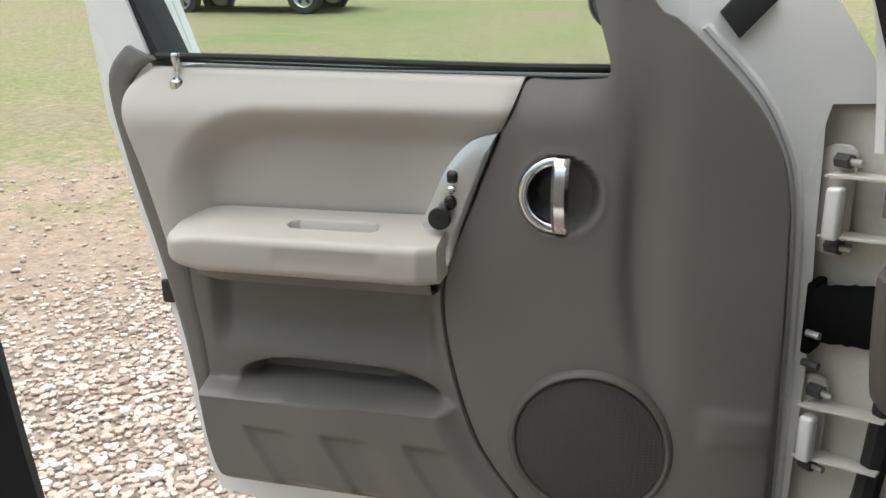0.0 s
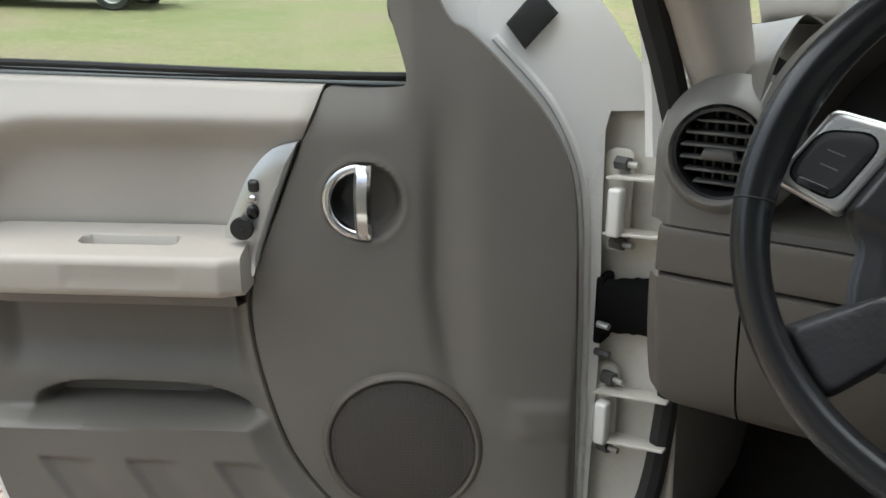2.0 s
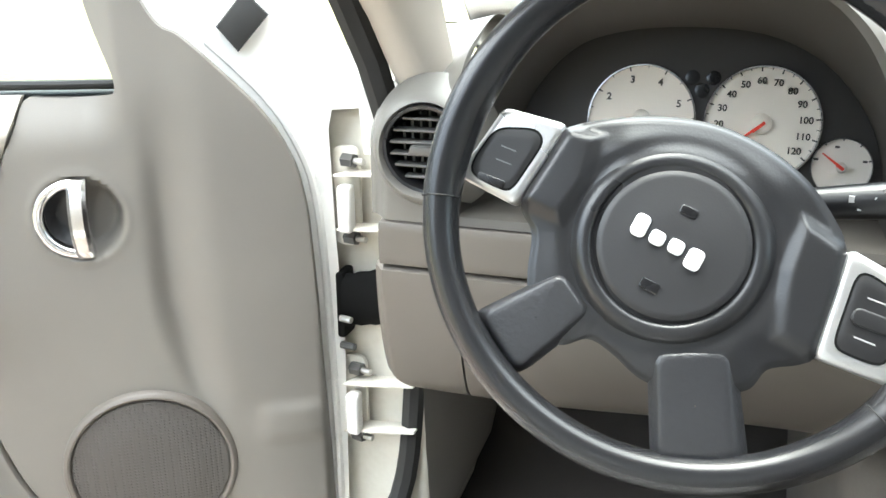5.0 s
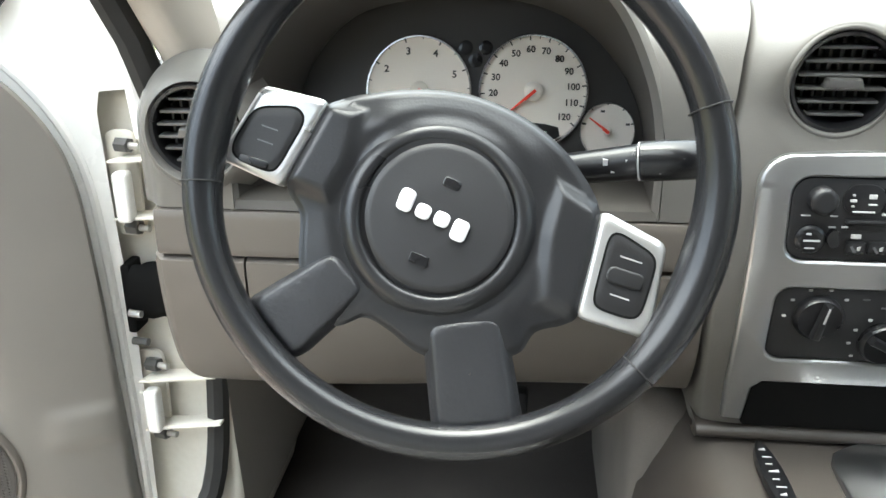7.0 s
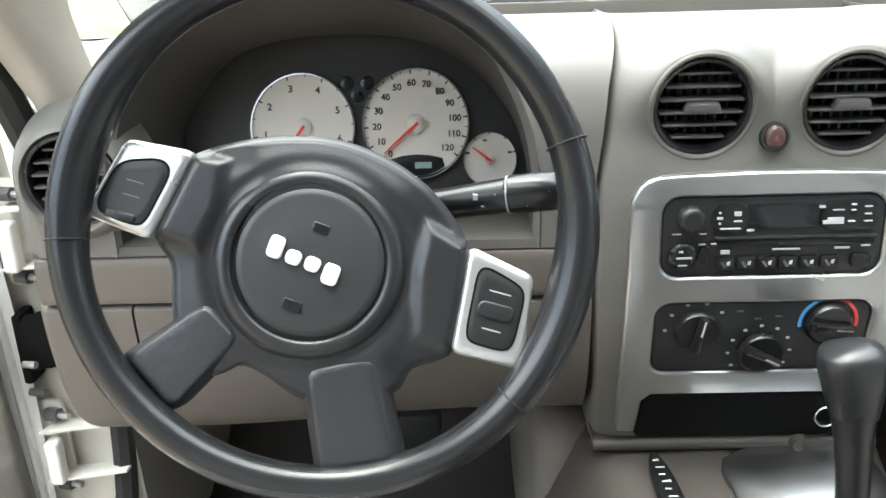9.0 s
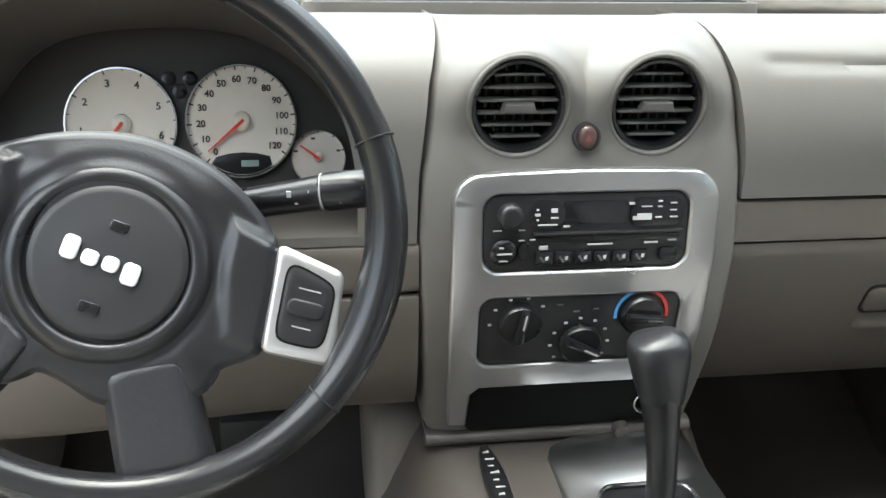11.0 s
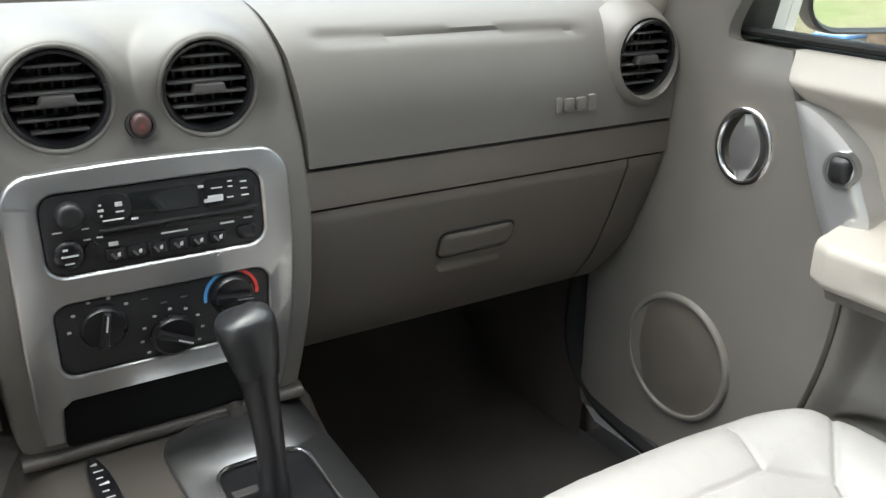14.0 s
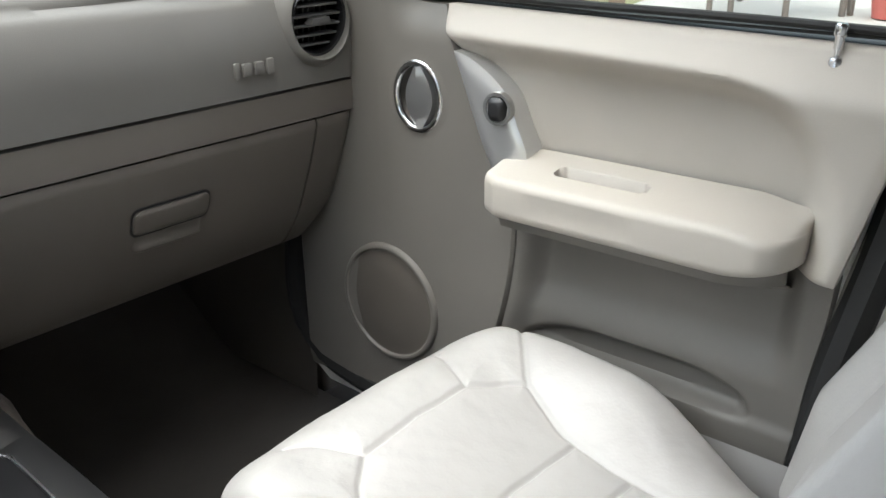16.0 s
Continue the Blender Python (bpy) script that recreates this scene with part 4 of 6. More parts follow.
corner = [(0.097 + 0.030 * math.cos(radians(a)), 1.1605 + 0.030 * math.sin(radians(a))) for a in range(0, 91, 10)]
crown = [(x, 1.1905 + 0.003 * (1 - (x / 0.097) ** 2)) for x in np.linspace(-0.09, 0.09, 13)]
bez_out = [(-0.124, 0.917), (-0.1265, 0.96), (-0.1275, 1.03), (-0.127, 1.10)] + [(-x, z) for x, z in corner] + crown + corner[::-1] + [(0.127, 1.10), (0.1255, 1.03), (0.122, 0.97), (0.115, 0.917)] + [(0.098, 0.916), (0.102, 0.958), (0.095, 0.966), (-0.095, 0.966), (-0.103, 0.958), (-0.105, 0.916)]
radio_hole, clim_hole = rounded(-0.0985, 0.098, 1.0975, 1.1715, 0.016), rounded(-0.0995, 0.0995, 0.9945, 1.0705, 0.014)
part("silver_bezel", holeplate(bez_out, [radio_hole, clim_hole], -0.012, 0.008, on_stack, 0.0026), SATIN, stack, "brushed silver surround", 30)
cubby = part("cubby", prism(rounded(-0.104, 0.101, 0.906, 0.964, 0.006), -0.02, 0.0035, on_stack), BOOT, stack, "open black storage cubby")
hz = part("hazard_button", star(circle(-0.003, 1.2215, 0.0092, 24, 0.0105), (-0.003, 1.222), lambda s: 0.0065 + 0.003 * smooth(0, 0.3, s), on_stack, 5, -0.005), HAZARD_RED, stack, "dull red hazard button")
part("hazard_ring", lathe_at(on_stack, -0.003, 1.2215, [(0.0134, 0.001), (0.0126, 0.0062), (0.0104, 0.0062), (0.0100, 0.0)]), RUBBER, hz)
part("hazard_mark", prism([(-0.0060, 1.2185), (0.0, 1.2185), (-0.003, 1.2240)], 0.0085, 0.0099, on_stack), HAZARD_MARK, hz)


def end_hood(cx, cz, y0, r, label):
    rows = [[(cx + rr * math.cos(a), y0 + d + 0.10 * (cz - (cz + rr * math.sin(a))) * -1, cz + rr * math.sin(a)) for a in np.linspace(0, 2 * math.pi, 56, endpoint=False)] for rr, d in ((r * 0.985, 0.04), (r, 0.0), (r * 1.02, -0.008), (r * 1.06, -0.011), (r * 1.12, -0.010), (r * 1.24, -0.002), (r * 1.42, 0.012), (r * 1.6, 0.03))]
    part("vent_hood", sheet(rows, close_v=True), TAUPE, dash, label, 60)


end_hood(0.606, 1.238, 0.000, 0.046, "raised round vent hood")
end_hood(-0.624, 1.196, 0.002, 0.043, "raised round vent hood")


# ---- round vents ----
def vent(name, r, label):
    v = thing(name, label, "air vent", "round dash vents")
    part("barrel", lathe([(r * 1.02, -0.003), (r * 1.0, -0.007), (r * 0.93, -0.006), (r * 0.88, 0.004), (r * 0.86, 0.04), (0.001, 0.042)], 40), GLOSS_BLACK, v)
    for k in range(-2, 4):
        z = (k - 0.5) * r * 0.27
        w = math.sqrt(max(0.0, (r * 0.87) ** 2 - z * z))
        bm = box((-w, -0.004 + abs(k - 0.5) * 0.0012, z - 0.0014), (w, 0.010, z + 0.0012), 0.0007, 1)
        part("slat", bm, SLAT, v)
    for k in range(-3, 4):
        x = k * r * 0.21
        w = math.sqrt(max(0.0, (r * 0.80) ** 2 - x * x))
        part("vane", box((x - 0.0014, 0.012, -w), (x + 0.0014, 0.026, w), 0.0005, 1), VANE, v)
    part("thumb_tab", prism([(-0.016, -0.002), (0.016, -0.002), (0.013, 0.006), (-0.013, 0.006)], 0.0, 0.012, lambda a, n, b: (a, -n + 0.001, b - 0.002), 0.002), SLAT, v)
    return v


SLAT = material("dark_grey_plastic", (0.085, 0.083, 0.080), 0.34, fine=500, bump=0.05)
VANE = material("grey_black_plastic", (0.048, 0.047, 0.046), 0.45, fine=500, bump=0.05)
first = vent("air_vent", 0.042, "round black air vent with level slats")
first.matrix_world = pose(-0.067, 0.002, 1.249, 6, 0, 0)
for x, y, z, rx, rz, s in ((0.061, 0.002, 1.249, 6, 0, 1), (0.606, 0.000, 1.238, 6, 0, 1.1), (-0.624, 0.002, 1.196, 4, 0, 1.02)):
    m = copy_thing(first, pose(x, y, z, rx, 0, rz))
    m.scale = (s, s, s)

# ---- car radio ----
radio = thing("car_radio", "black car radio and disc player with a dark display", "radio")


def on_radio(a, n, b):
    return (a, stack_y(b) - 0.0015 - n, b)


part("fascia", prism(rounded(-0.098, 0.0975, 1.098, 1.171, 0.0155), -0.02, 0.004, on_radio, 0.002), BLACK, radio)
part("display", prism(rounded(-0.024, 0.038, 1.142, 1.164, 0.003), 0.003, 0.0052, on_radio, 0.0006), LCD, radio, "unlit dark display")
part("preset_pad", prism(rounded(-0.056, -0.022, 1.140, 1.166, 0.012), 0.003, 0.0055, on_radio, 0.001), GLOSS_BLACK, radio)
part("mode_pad", prism(rounded(0.040, 0.092, 1.139, 1.166, 0.010), 0.003, 0.0055, on_radio, 0.001), GLOSS_BLACK, radio)
part("disc_slot", prism(rounded(-0.050, 0.090, 1.1255, 1.1315, 0.002), 0.003, 0.0045, on_radio, 0.0005), GLOSS_BLACK, radio)
part("slot_ledge", prism(rounded(-0.052, 0.092, 1.1325, 1.1355, 0.001), 0.003, 0.008, on_radio, 0.001), BLACK, radio)
part("volume_knob", star(circle(-0.074, 1.153, 0.0115, 24), (-0.074, 1.153), lambda s: 0.014 + 0.003 * smooth(0, 0.25, s), on_radio, 6, 0.003), BLACK, radio)
part("seek_pad", star(circle(-0.079, 1.117, 0.013, 24), (-0.079, 1.117), lambda s: 0.006 + 0.003 * smooth(0, 0.25, s), on_radio, 6, 0.003), GLOSS_BLACK, radio)
part("tuner_knob", star(circle(-0.060, 1.119, 0.006, 14, 0.008), (-0.060, 1.119), lambda s: 0.009, on_radio, 4, 0.003), GLOSS_BLACK, radio)
for k in range(6):
    x = -0.041 + 0.0185 * k
    b = part("preset_button", prism(rounded(x - 0.008, x + 0.008, 1.1045, 1.1165, 0.002), 0.003, 0.0075, on_radio, 0.001), GLOSS_BLACK, radio)
    part("button_mark", prism([(x - 0.005, 1.112), (x - 0.003, 1.113), (x + 0.001, 1.1075), (x - 0.001, 1.1065)], 0.0074, 0.0080, on_radio), GREY_MARK, b)
    part("button_mark", prism([(x + 0.001, 1.112), (x + 0.004, 1.113), (x + 0.0035, 1.109), (x + 0.001, 1.109)], 0.0074, 0.0080, on_radio), MARK, b)
b = part("eject_button", prism(rounded(0.070, 0.088, 1.105, 1.118, 0.004), 0.003, 0.0075, on_radio, 0.001), GLOSS_BLACK, radio)
for x0, x1, z0, z1 in ((-0.090, -0.082, 1.1385, 1.1395), (-0.066, -0.060, 1.1385, 1.1395), (-0.066, -0.060, 1.1285, 1.1297), (-0.055, -0.050, 1.1287, 1.1299), (-0.051, -0.046, 1.1515, 1.1535), (-0.0495, -0.0475, 1.1565, 1.158), (-0.0495, -0.0475, 1.147, 1.1485), (-0.036, -0.030, 1.1545, 1.158), (-0.036, -0.029, 1.149, 1.150), (-0.048, -0.030, 1.1425, 1.1435), (-0.024, -0.018, 1.1405, 1.142), (-0.046, -0.038, 1.1195, 1.123), (0.000, 0.024, 1.1225, 1.1237), (0.055, 0.068, 1.1225, 1.1240), (0.078, 0.086, 1.1245, 1.1255), (0.078, 0.086, 1.1165, 1.1173), (0.074, 0.084, 1.110, 1.1125), (0.038, 0.043, 1.160, 1.162), (0.050, 0.060, 1.1575, 1.1582), (0.042, 0.060, 1.1455, 1.1485), (0.046, 0.060, 1.1485, 1.151), (0.066, 0.070, 1.162, 1.163), (0.066, 0.070, 1.157, 1.158), (0.064, 0.070, 1.147, 1.148), (0.078, 0.084, 1.160, 1.161), (0.078, 0.084, 1.1535, 1.1545), (0.078, 0.085, 1.147, 1.148), (-0.086, -0.072, 1.1165, 1.118), (-0.084, -0.080, 1.1225, 1.124), (-0.084, -0.076, 1.110, 1.111)):
    part("print_bar", prism([(x0, z0), (x1, z0), (x1, z1), (x0, z1)], 0.0066 if x0 < -0.055 else 0.0056, 0.0100 if x0 < -0.07 and z0 < 1.13 else 0.0072, on_radio), MARK, radio)

# ---- climate controls ----
climate = thing("climate_panel", "black climate panel with three rotary knobs", "control panel")


def on_climate(a, n, b):
    return (a, stack_y(b) - 0.0015 - n, b)


part("fascia", prism(rounded(-0.099, 0.099, 0.995, 1.070, 0.0135), -0.02, 0.003, on_climate, 0.0015), BLACK, climate)
for cx, cz, r, turn in ((-0.060, 1.042, 0.0215, 80), (0.002, 1.017, 0.0215, -28), (0.061, 1.047, 0.0215, -5)):
    k = part("rotary_knob", star(circle(cx, cz, r, 32), (cx, cz), lambda s: 0.008 + 0.004 * smooth(0, 0.12, s), on_climate, 8, 0.002), GLOSS_BLACK, climate, "black rotary knob")
    c, s = math.cos(radians(turn)), math.sin(radians(turn))
    bar = [(cx + p * c - q * s, cz + p * s + q * c) for p, q in ((-0.018, -0.004), (0.018, -0.003), (0.018, 0.003), (-0.018, 0.004))]
    grip = part("grip", prism(bar, 0.010, 0.021, on_climate, 0.0025), GLOSS_BLACK, k)
    part("pointer", prism([(cx + p * c - q * s, cz + p * s + q * c) for p, q in ((0.001, -0.0008), (0.0165, -0.0008), (0.0165, 0.0008), (0.001, 0.0008))], 0.0205, 0.0216, on_climate), MARK if cx < 0.05 else GREY_MARK, k)
for cx, cz, a0, a1, n in ((-0.060, 1.042, 40, 180, 5), (0.002, 1.017, -30, 215, 9)):
    for q in range(n):
        a = radians(a0 + (a1 - a0) * q / (n - 1))
        x, z = cx + 0.029 * math.cos(a), cz + 0.028 * math.sin(a)
        part("print_mark", prism(rounded(x - 0.0018, x + 0.0018, z - 0.0012, z + 0.0012, 0.0008, 2), 0.0028, 0.0036, on_climate), MARK, climate)
for a0, a1, mat_ in ((90, 188, BLUE), (-8, 82, RED)):
    ring = [(0.061 + rr * math.cos(radians(a)), 1.047 + rr * math.sin(radians(a))) for rr, seq in ((0.0245, np.linspace(a0, a1, 14)), (0.0275, np.linspace(a1, a0, 14))) for a in seq]
    part("temperature_arc", prism(ring, 0.0028, 0.0038, on_climate), mat_, climate)
for x, z in ((-0.007, 1.052), (0.012, 1.054), (-0.024, 1.060)):
    part("print_mark", prism([(x, z), (x + 0.006, z), (x + 0.006, z + 0.0015), (x, z + 0.0015)], 0.0028, 0.0036, on_climate), GREY_MARK, climate)

# ---- dials ----
CLUSTER = material("dark_cluster_plastic", (0.028, 0.026, 0.024), 0.5, fine=500, bump=0.1)
cluster = thing("instrument_cluster", "black instrument cluster with ivory dials and red needles", "instrument panel")


def on_dials(a, n, b):
    return (a, 0.112 + 0.25 * (b - 1.21) - n, b)


part("backing", prism(resample(ARCH_BACK, 40).tolist(), -0.02, 0.0, on_dials), CLUSTER, cluster)
for x, z in ((-0.388, 1.258), (-0.368, 1.258), (-0.378, 1.246)):
    part("warning_lamp", star(circle(x, z, 0.007, 14), (x, z), lambda s: 0.001 + 0.0008 * smooth(0, 0.3, s), on_dials, 3), GLOSS_BLACK, cluster)


def dial(cx, cz, r, texts, angle0, angle1, needle, size, minor):
    face = part("dial_face", star(circle(cx, cz, r * 0.965, 44), (cx, cz), lambda s: 0.003, on_dials, 4, 0.0), DIAL, cluster, "round ivory dial")
    part("dial_ring", lathe_at(on_dials, cx, cz, [(r * 0.955, 0.0035), (r * 0.97, 0.007), (r, 0.007), (r * 1.01, 0.0)], 44), CHROME, face)
    n = len(texts)
    for q in range((n - 1) * minor + 1):
        a = radians(angle0 + (angle1 - angle0) * q / ((n - 1) * minor))
        c, s = math.cos(a), math.sin(a)
        long = 0.89 if q % minor == 0 else 0.92
        w = 0.0007 if q % minor == 0 else 0.0004
        part("tick", prism([(cx + r * (e * c) - f * s, cz + r * (e * s) + f * c) for e, f in ((long, -w), (0.955, -w), (0.955, w), (long, w))], 0.003, 0.0035, on_dials), DARK_MARK, face)
    for q, tx in enumerate(texts):
        if tx:
            a = radians(angle0 + (angle1 - angle0) * q / (n - 1))
            x, z = cx + r * 0.73 * math.cos(a), cz + r * 0.73 * math.sin(a)
            y = on_dials(x, 0.0036, z)[1]
            letters(tx, size, pose(x, y, z, 90 - 14, 0, 0), DARK_MARK, face)
    a = radians(needle)
    c, s = math.cos(a), math.sin(a)
    nd = part("needle", prism([(cx + e * c - f * s, cz + e * s + f * c) for e, f in ((-r * 0.12, -0.0014), (r * 0.80, -0.0005), (r * 0.80, 0.0005), (-r * 0.12, 0.0014))], 0.006, 0.0085, on_dials), NEEDLE, face, "red needle")
    part("needle_hub", star(circle(cx, cz, r * 0.17, 20), (cx, cz), lambda q: 0.007 + 0.003 * smooth(0, 0.4, q), on_dials, 4, 0.003), DIAL, face)
    part("needle", prism([(cx + e * c - f * s, cz + e * s + f * c) for e, f in ((-r * 0.06, -0.0015), (r * 0.2, -0.0015), (r * 0.2, 0.0015), (-r * 0.06, 0.0015))], 0.010, 0.0112, on_dials), NEEDLE, face)


dial(-0.434, 1.217, 0.053, ["", "1", "2", "3", "4", "5", "6"], 232, -18, 232, 0.0098, 2)
dial(-0.320, 1.218, 0.054, ["0", "10", "20", "30", "40", "50", "60", "70", "80", "90", "100", "110", "120"], 228, -38, 220, 0.0090, 2)
dial(-0.246, 1.182, 0.027, ["", "", "", "", ""], 165, 15, 145, 0.006, 1)
dial(-0.508, 1.172, 0.027, ["", "", "", "", ""], 165, 15, 35, 0.006, 1)
part("odometer", prism([(-0.320 + 0.050 * math.cos(radians(a)), 1.218 + 0.051 * math.sin(radians(a))) for a in range(-128, -51, 6)] + [(-0.294, 1.184), (-0.307, 1.187), (-0.320, 1.188), (-0.333, 1.187), (-0.346, 1.184)], 0.0032, 0.0045, on_dials, 0.0008), GLOSS_BLACK, cluster)
part("odometer_window", prism(rounded(-0.322, -0.305, 1.1745, 1.1805, 0.001), 0.0044, 0.0049, on_dials), plain("lit_lcd", (0.35, 0.46, 0.42), 0.3), cluster, "small lit odometer window")
for x0, z0 in ((-0.253, 1.199), (-0.2705, 1.187), (-0.228, 1.187)):
    part("print_mark", prism([(x0, z0), (x0 + 0.004, z0), (x0 + 0.004, z0 + 0.002), (x0, z0 + 0.002)], 0.003, 0.0036, on_dials), DARK_MARK, cluster)

# ---- wiper stalk ----
stalk = thing("wiper_stalk", "black wiper stalk with white symbols", "control stalk")
part("arm", tube([(-0.335, -0.080, 1.186), (-0.285, -0.094, 1.195), (-0.241, -0.104, 1.2035)], [0.0105, 0.0125, 0.0138], 16), GLOSS_BLACK, stalk)
part("twist_grip", tube([(-0.242, -0.104, 1.2035), (-0.239, -0.1045, 1.204), (-0.222, -0.108, 1.206), (-0.199, -0.112, 1.2085), (-0.196, -0.1125, 1.209)], [0.012, 0.0150, 0.0152, 0.0145, 0.012], 16), GLOSS_BLACK, stalk)
part("print_ring", tube([(-0.2410, -0.104, 1.2037), (-0.2400, -0.1042, 1.2038)], 0.0148, 16), MARK, stalk)
for x, dz, w, h in ((-0.268, 0.002, 0.0035, 0.0045), (-0.262, -0.004, 0.006, 0.0014), (-0.252, 0.000, 0.0035, 0.0055), (-0.227, 0.004, 0.007, 0.0012), (-0.212, 0.003, 0.005, 0.0016), (-0.228, -0.006, 0.005, 0.0016)):
    y0 = -0.104 - (x + 0.241) * 0.19 - (0.0128 if x < -0.243 else 0.0145)
    part("print_mark", box((x, y0, 1.2035 + (x + 0.241) * 0.13 + dz), (x + w, y0 + 0.004, 1.2035 + (x + 0.241) * 0.13 + dz + h), 0), MARK, stalk)


# ---- steering wheel ----
WC = Vector((-0.3767, -0.1656, 1.1964))
WN = Vector((0.0345, -0.9278, 0.3716)).normalized()
WX = Vector((0.9993, 0.0371, 0.0)).normalized()
WY = WN.cross(WX).normalized()


def on_wheel(a, n, b):
    """The dished middle of the wheel, sunk behind the plane of the rim."""
    n = n * 0.45 - 0.004 if n > 0 else n - 0.004
    return tuple(WC + WX * (a * 1.03 - 0.0008) + WN * n + WY * (b * 1.03 + 0.0016))


def on_rim(a, n, b):
    return tuple(WC + WX * (a + 0.0043) + WN * (0.0126 + n + 0.078 * b) + WY * (b + 0.0019))


PALE = plain("pale_grey_print", (0.38, 0.38, 0.38), 0.5)
HORN = material("matt_black_vinyl", (0.019, 0.019, 0.0205), 0.5, fine=700, bump=0.12, vary=0.12)
GRAIN = material("grained_black_plastic", (0.024, 0.0245, 0.027), 0.37, fine=240, bump=0.5, vary=0.2, depth=0.0010)
wheel = thing("steering_wheel", "black leather steering wheel with silver spoke switch panels", "steering wheel")
rows = []
for k in range(144):
    a = 2 * math.pi * k / 144
    c, s = math.cos(a), math.sin(a)
    grip = math.exp(-(((math.degrees(a) + 18 + 180) % 360 - 180) / 24) ** 2) + 0.8 * math.exp(-(((math.degrees(a) - 158 + 180) % 360 - 180) / 24) ** 2)
    low = math.exp(-(((math.degrees(a) + 90 + 180) % 360 - 180) / 60) ** 2)
    tube_r, mid_r = 0.0127 + 0.0030 * grip + 0.0006 * low, 0.1776 - 0.0025 * grip
    rows.append([on_rim((mid_r + tube_r * math.cos(q)) * c, 0.0150 * math.sin(q) - 0.006 * grip * max(0.0, -math.cos(q)), (mid_r + tube_r * math.cos(q)) * s) for q in np.linspace(0, 2 * math.pi, 20, endpoint=False)])
rim = part("rim", sheet(rows, close_u=True, close_v=True), RIM, wheel, "black leather rim")
for deg in (180.3, 17.6, -44.5):
    a = radians(deg)
    c, s = math.cos(a), math.sin(a)
    part("rim_seam", tube([on_rim((0.1773 + (0.0138 if deg != 17.6 else 0.0146) * math.cos(q)) * c, 0.0153 * math.sin(q), (0.1773 + (0.0138 if deg != 17.6 else 0.0146) * math.cos(q)) * s) for q in np.linspace(0, 2 * math.pi, 19)], 0.0006, 6, cap=False), RUBBER, rim)


def soften(q, r=0.008, n=5):
    """A polygon with its corners rounded."""
    out = []
    for i in range(len(q)):
        p, c, e = Vector(q[i - 1]), Vector(q[i]), Vector(q[(i + 1) % len(q)])
        a, b = c + (p - c).normalized() * min(r, 0.45 * (p - c).length), c + (e - c).normalized() * min(r, 0.45 * (e - c).length)
        for k in range(n + 1):
            s = k / n
            out.append(tuple(a * (1 - s) ** 2 + c * (2 * s * (1 - s)) + b * s * s))
    return straight(out + [out[0]], 61)[:-1].tolist()


def cap(outline, centre, height, place, rings=10, skirt=None):
    """Like star(), with height(a, b, s)."""
    rows = [[place(a, skirt, b) for a, b in outline]] if skirt is not None else []
    for k in range(rings + 1):
        s = k / rings * 0.999
        row = []
        for a, b in outline:
            a, b = centre[0] + (a - centre[0]) * (1 - s), centre[1] + (b - centre[1]) * (1 - s)
            row.append(place(a, height(a, b, s), b))
        rows.append(row)
    return sheet(rows, close_v=True)


HC = (-0.0075, -0.0215)
body = [(-0.098, 0.032), (-0.085, 0.055), (-0.055, 0.064), (-0.020, 0.067), (0.015, 0.063), (0.047, 0.050), (0.073, 0.031), (0.090, 0.010), (0.101, -0.012), (0.099, -0.040), (0.089, -0.082), (0.080, -0.091), (0.060, -0.097), (0.048, -0.112), (0.016, -0.118), (-0.017, -0.114), (-0.040, -0.098), (-0.057, -0.090), (-0.078, -0.096), (-0.098, -0.075), (-0.103, -0.050), (-0.103, -0.020), (-0.112, 0.000)]


ARMS = [[(-0.0845, 0.0580), (-0.046, 0.0480), (-0.066, 0.015), (-0.073, -0.016), (-0.1155, 0.0005)], [(0.066, 0.010), (0.104, -0.013), (0.100, -0.040), (0.088, -0.088), (0.053, -0.074), (0.060, -0.045), (0.064, -0.020)]]


def inside(q, a, b):
    """Signed distance into a convex outline given clockwise."""
    return min(((q[i][1] - q[i - 1][1]) * (a - q[i - 1][0]) - (q[i][0] - q[i - 1][0]) * (b - q[i - 1][1])) / math.hypot(q[i][0] - q[i - 1][0], q[i][1] - q[i - 1][1]) for i in range(len(q)))


def hub_height(a, b, s):
    r = math.hypot(a - HC[0], b - HC[1])
    crest = 0.001 + 0.010 * smooth(0.0, 0.06, s) + 0.014 * smooth(0.0, 0.30, s)
    upper = smooth(-0.01, 0.03, b)
    n = crest * (1 - 0.30 * (1 - upper)) * (1 - 0.36 * max(smooth(-0.035, -0.072, a), smooth(0.040, 0.078, a) * smooth(0.04, 0.0, b)))
    n -= 0.0035 * math.exp(-(((r - 0.068) / 0.006) ** 2))
    k = max(smooth(-0.003, 0.0085, inside(q, a, b)) for q in ARMS)
    return n * (1 - k) + (0.0225 - 0.05 * max(0.0, r - 0.07)) * k


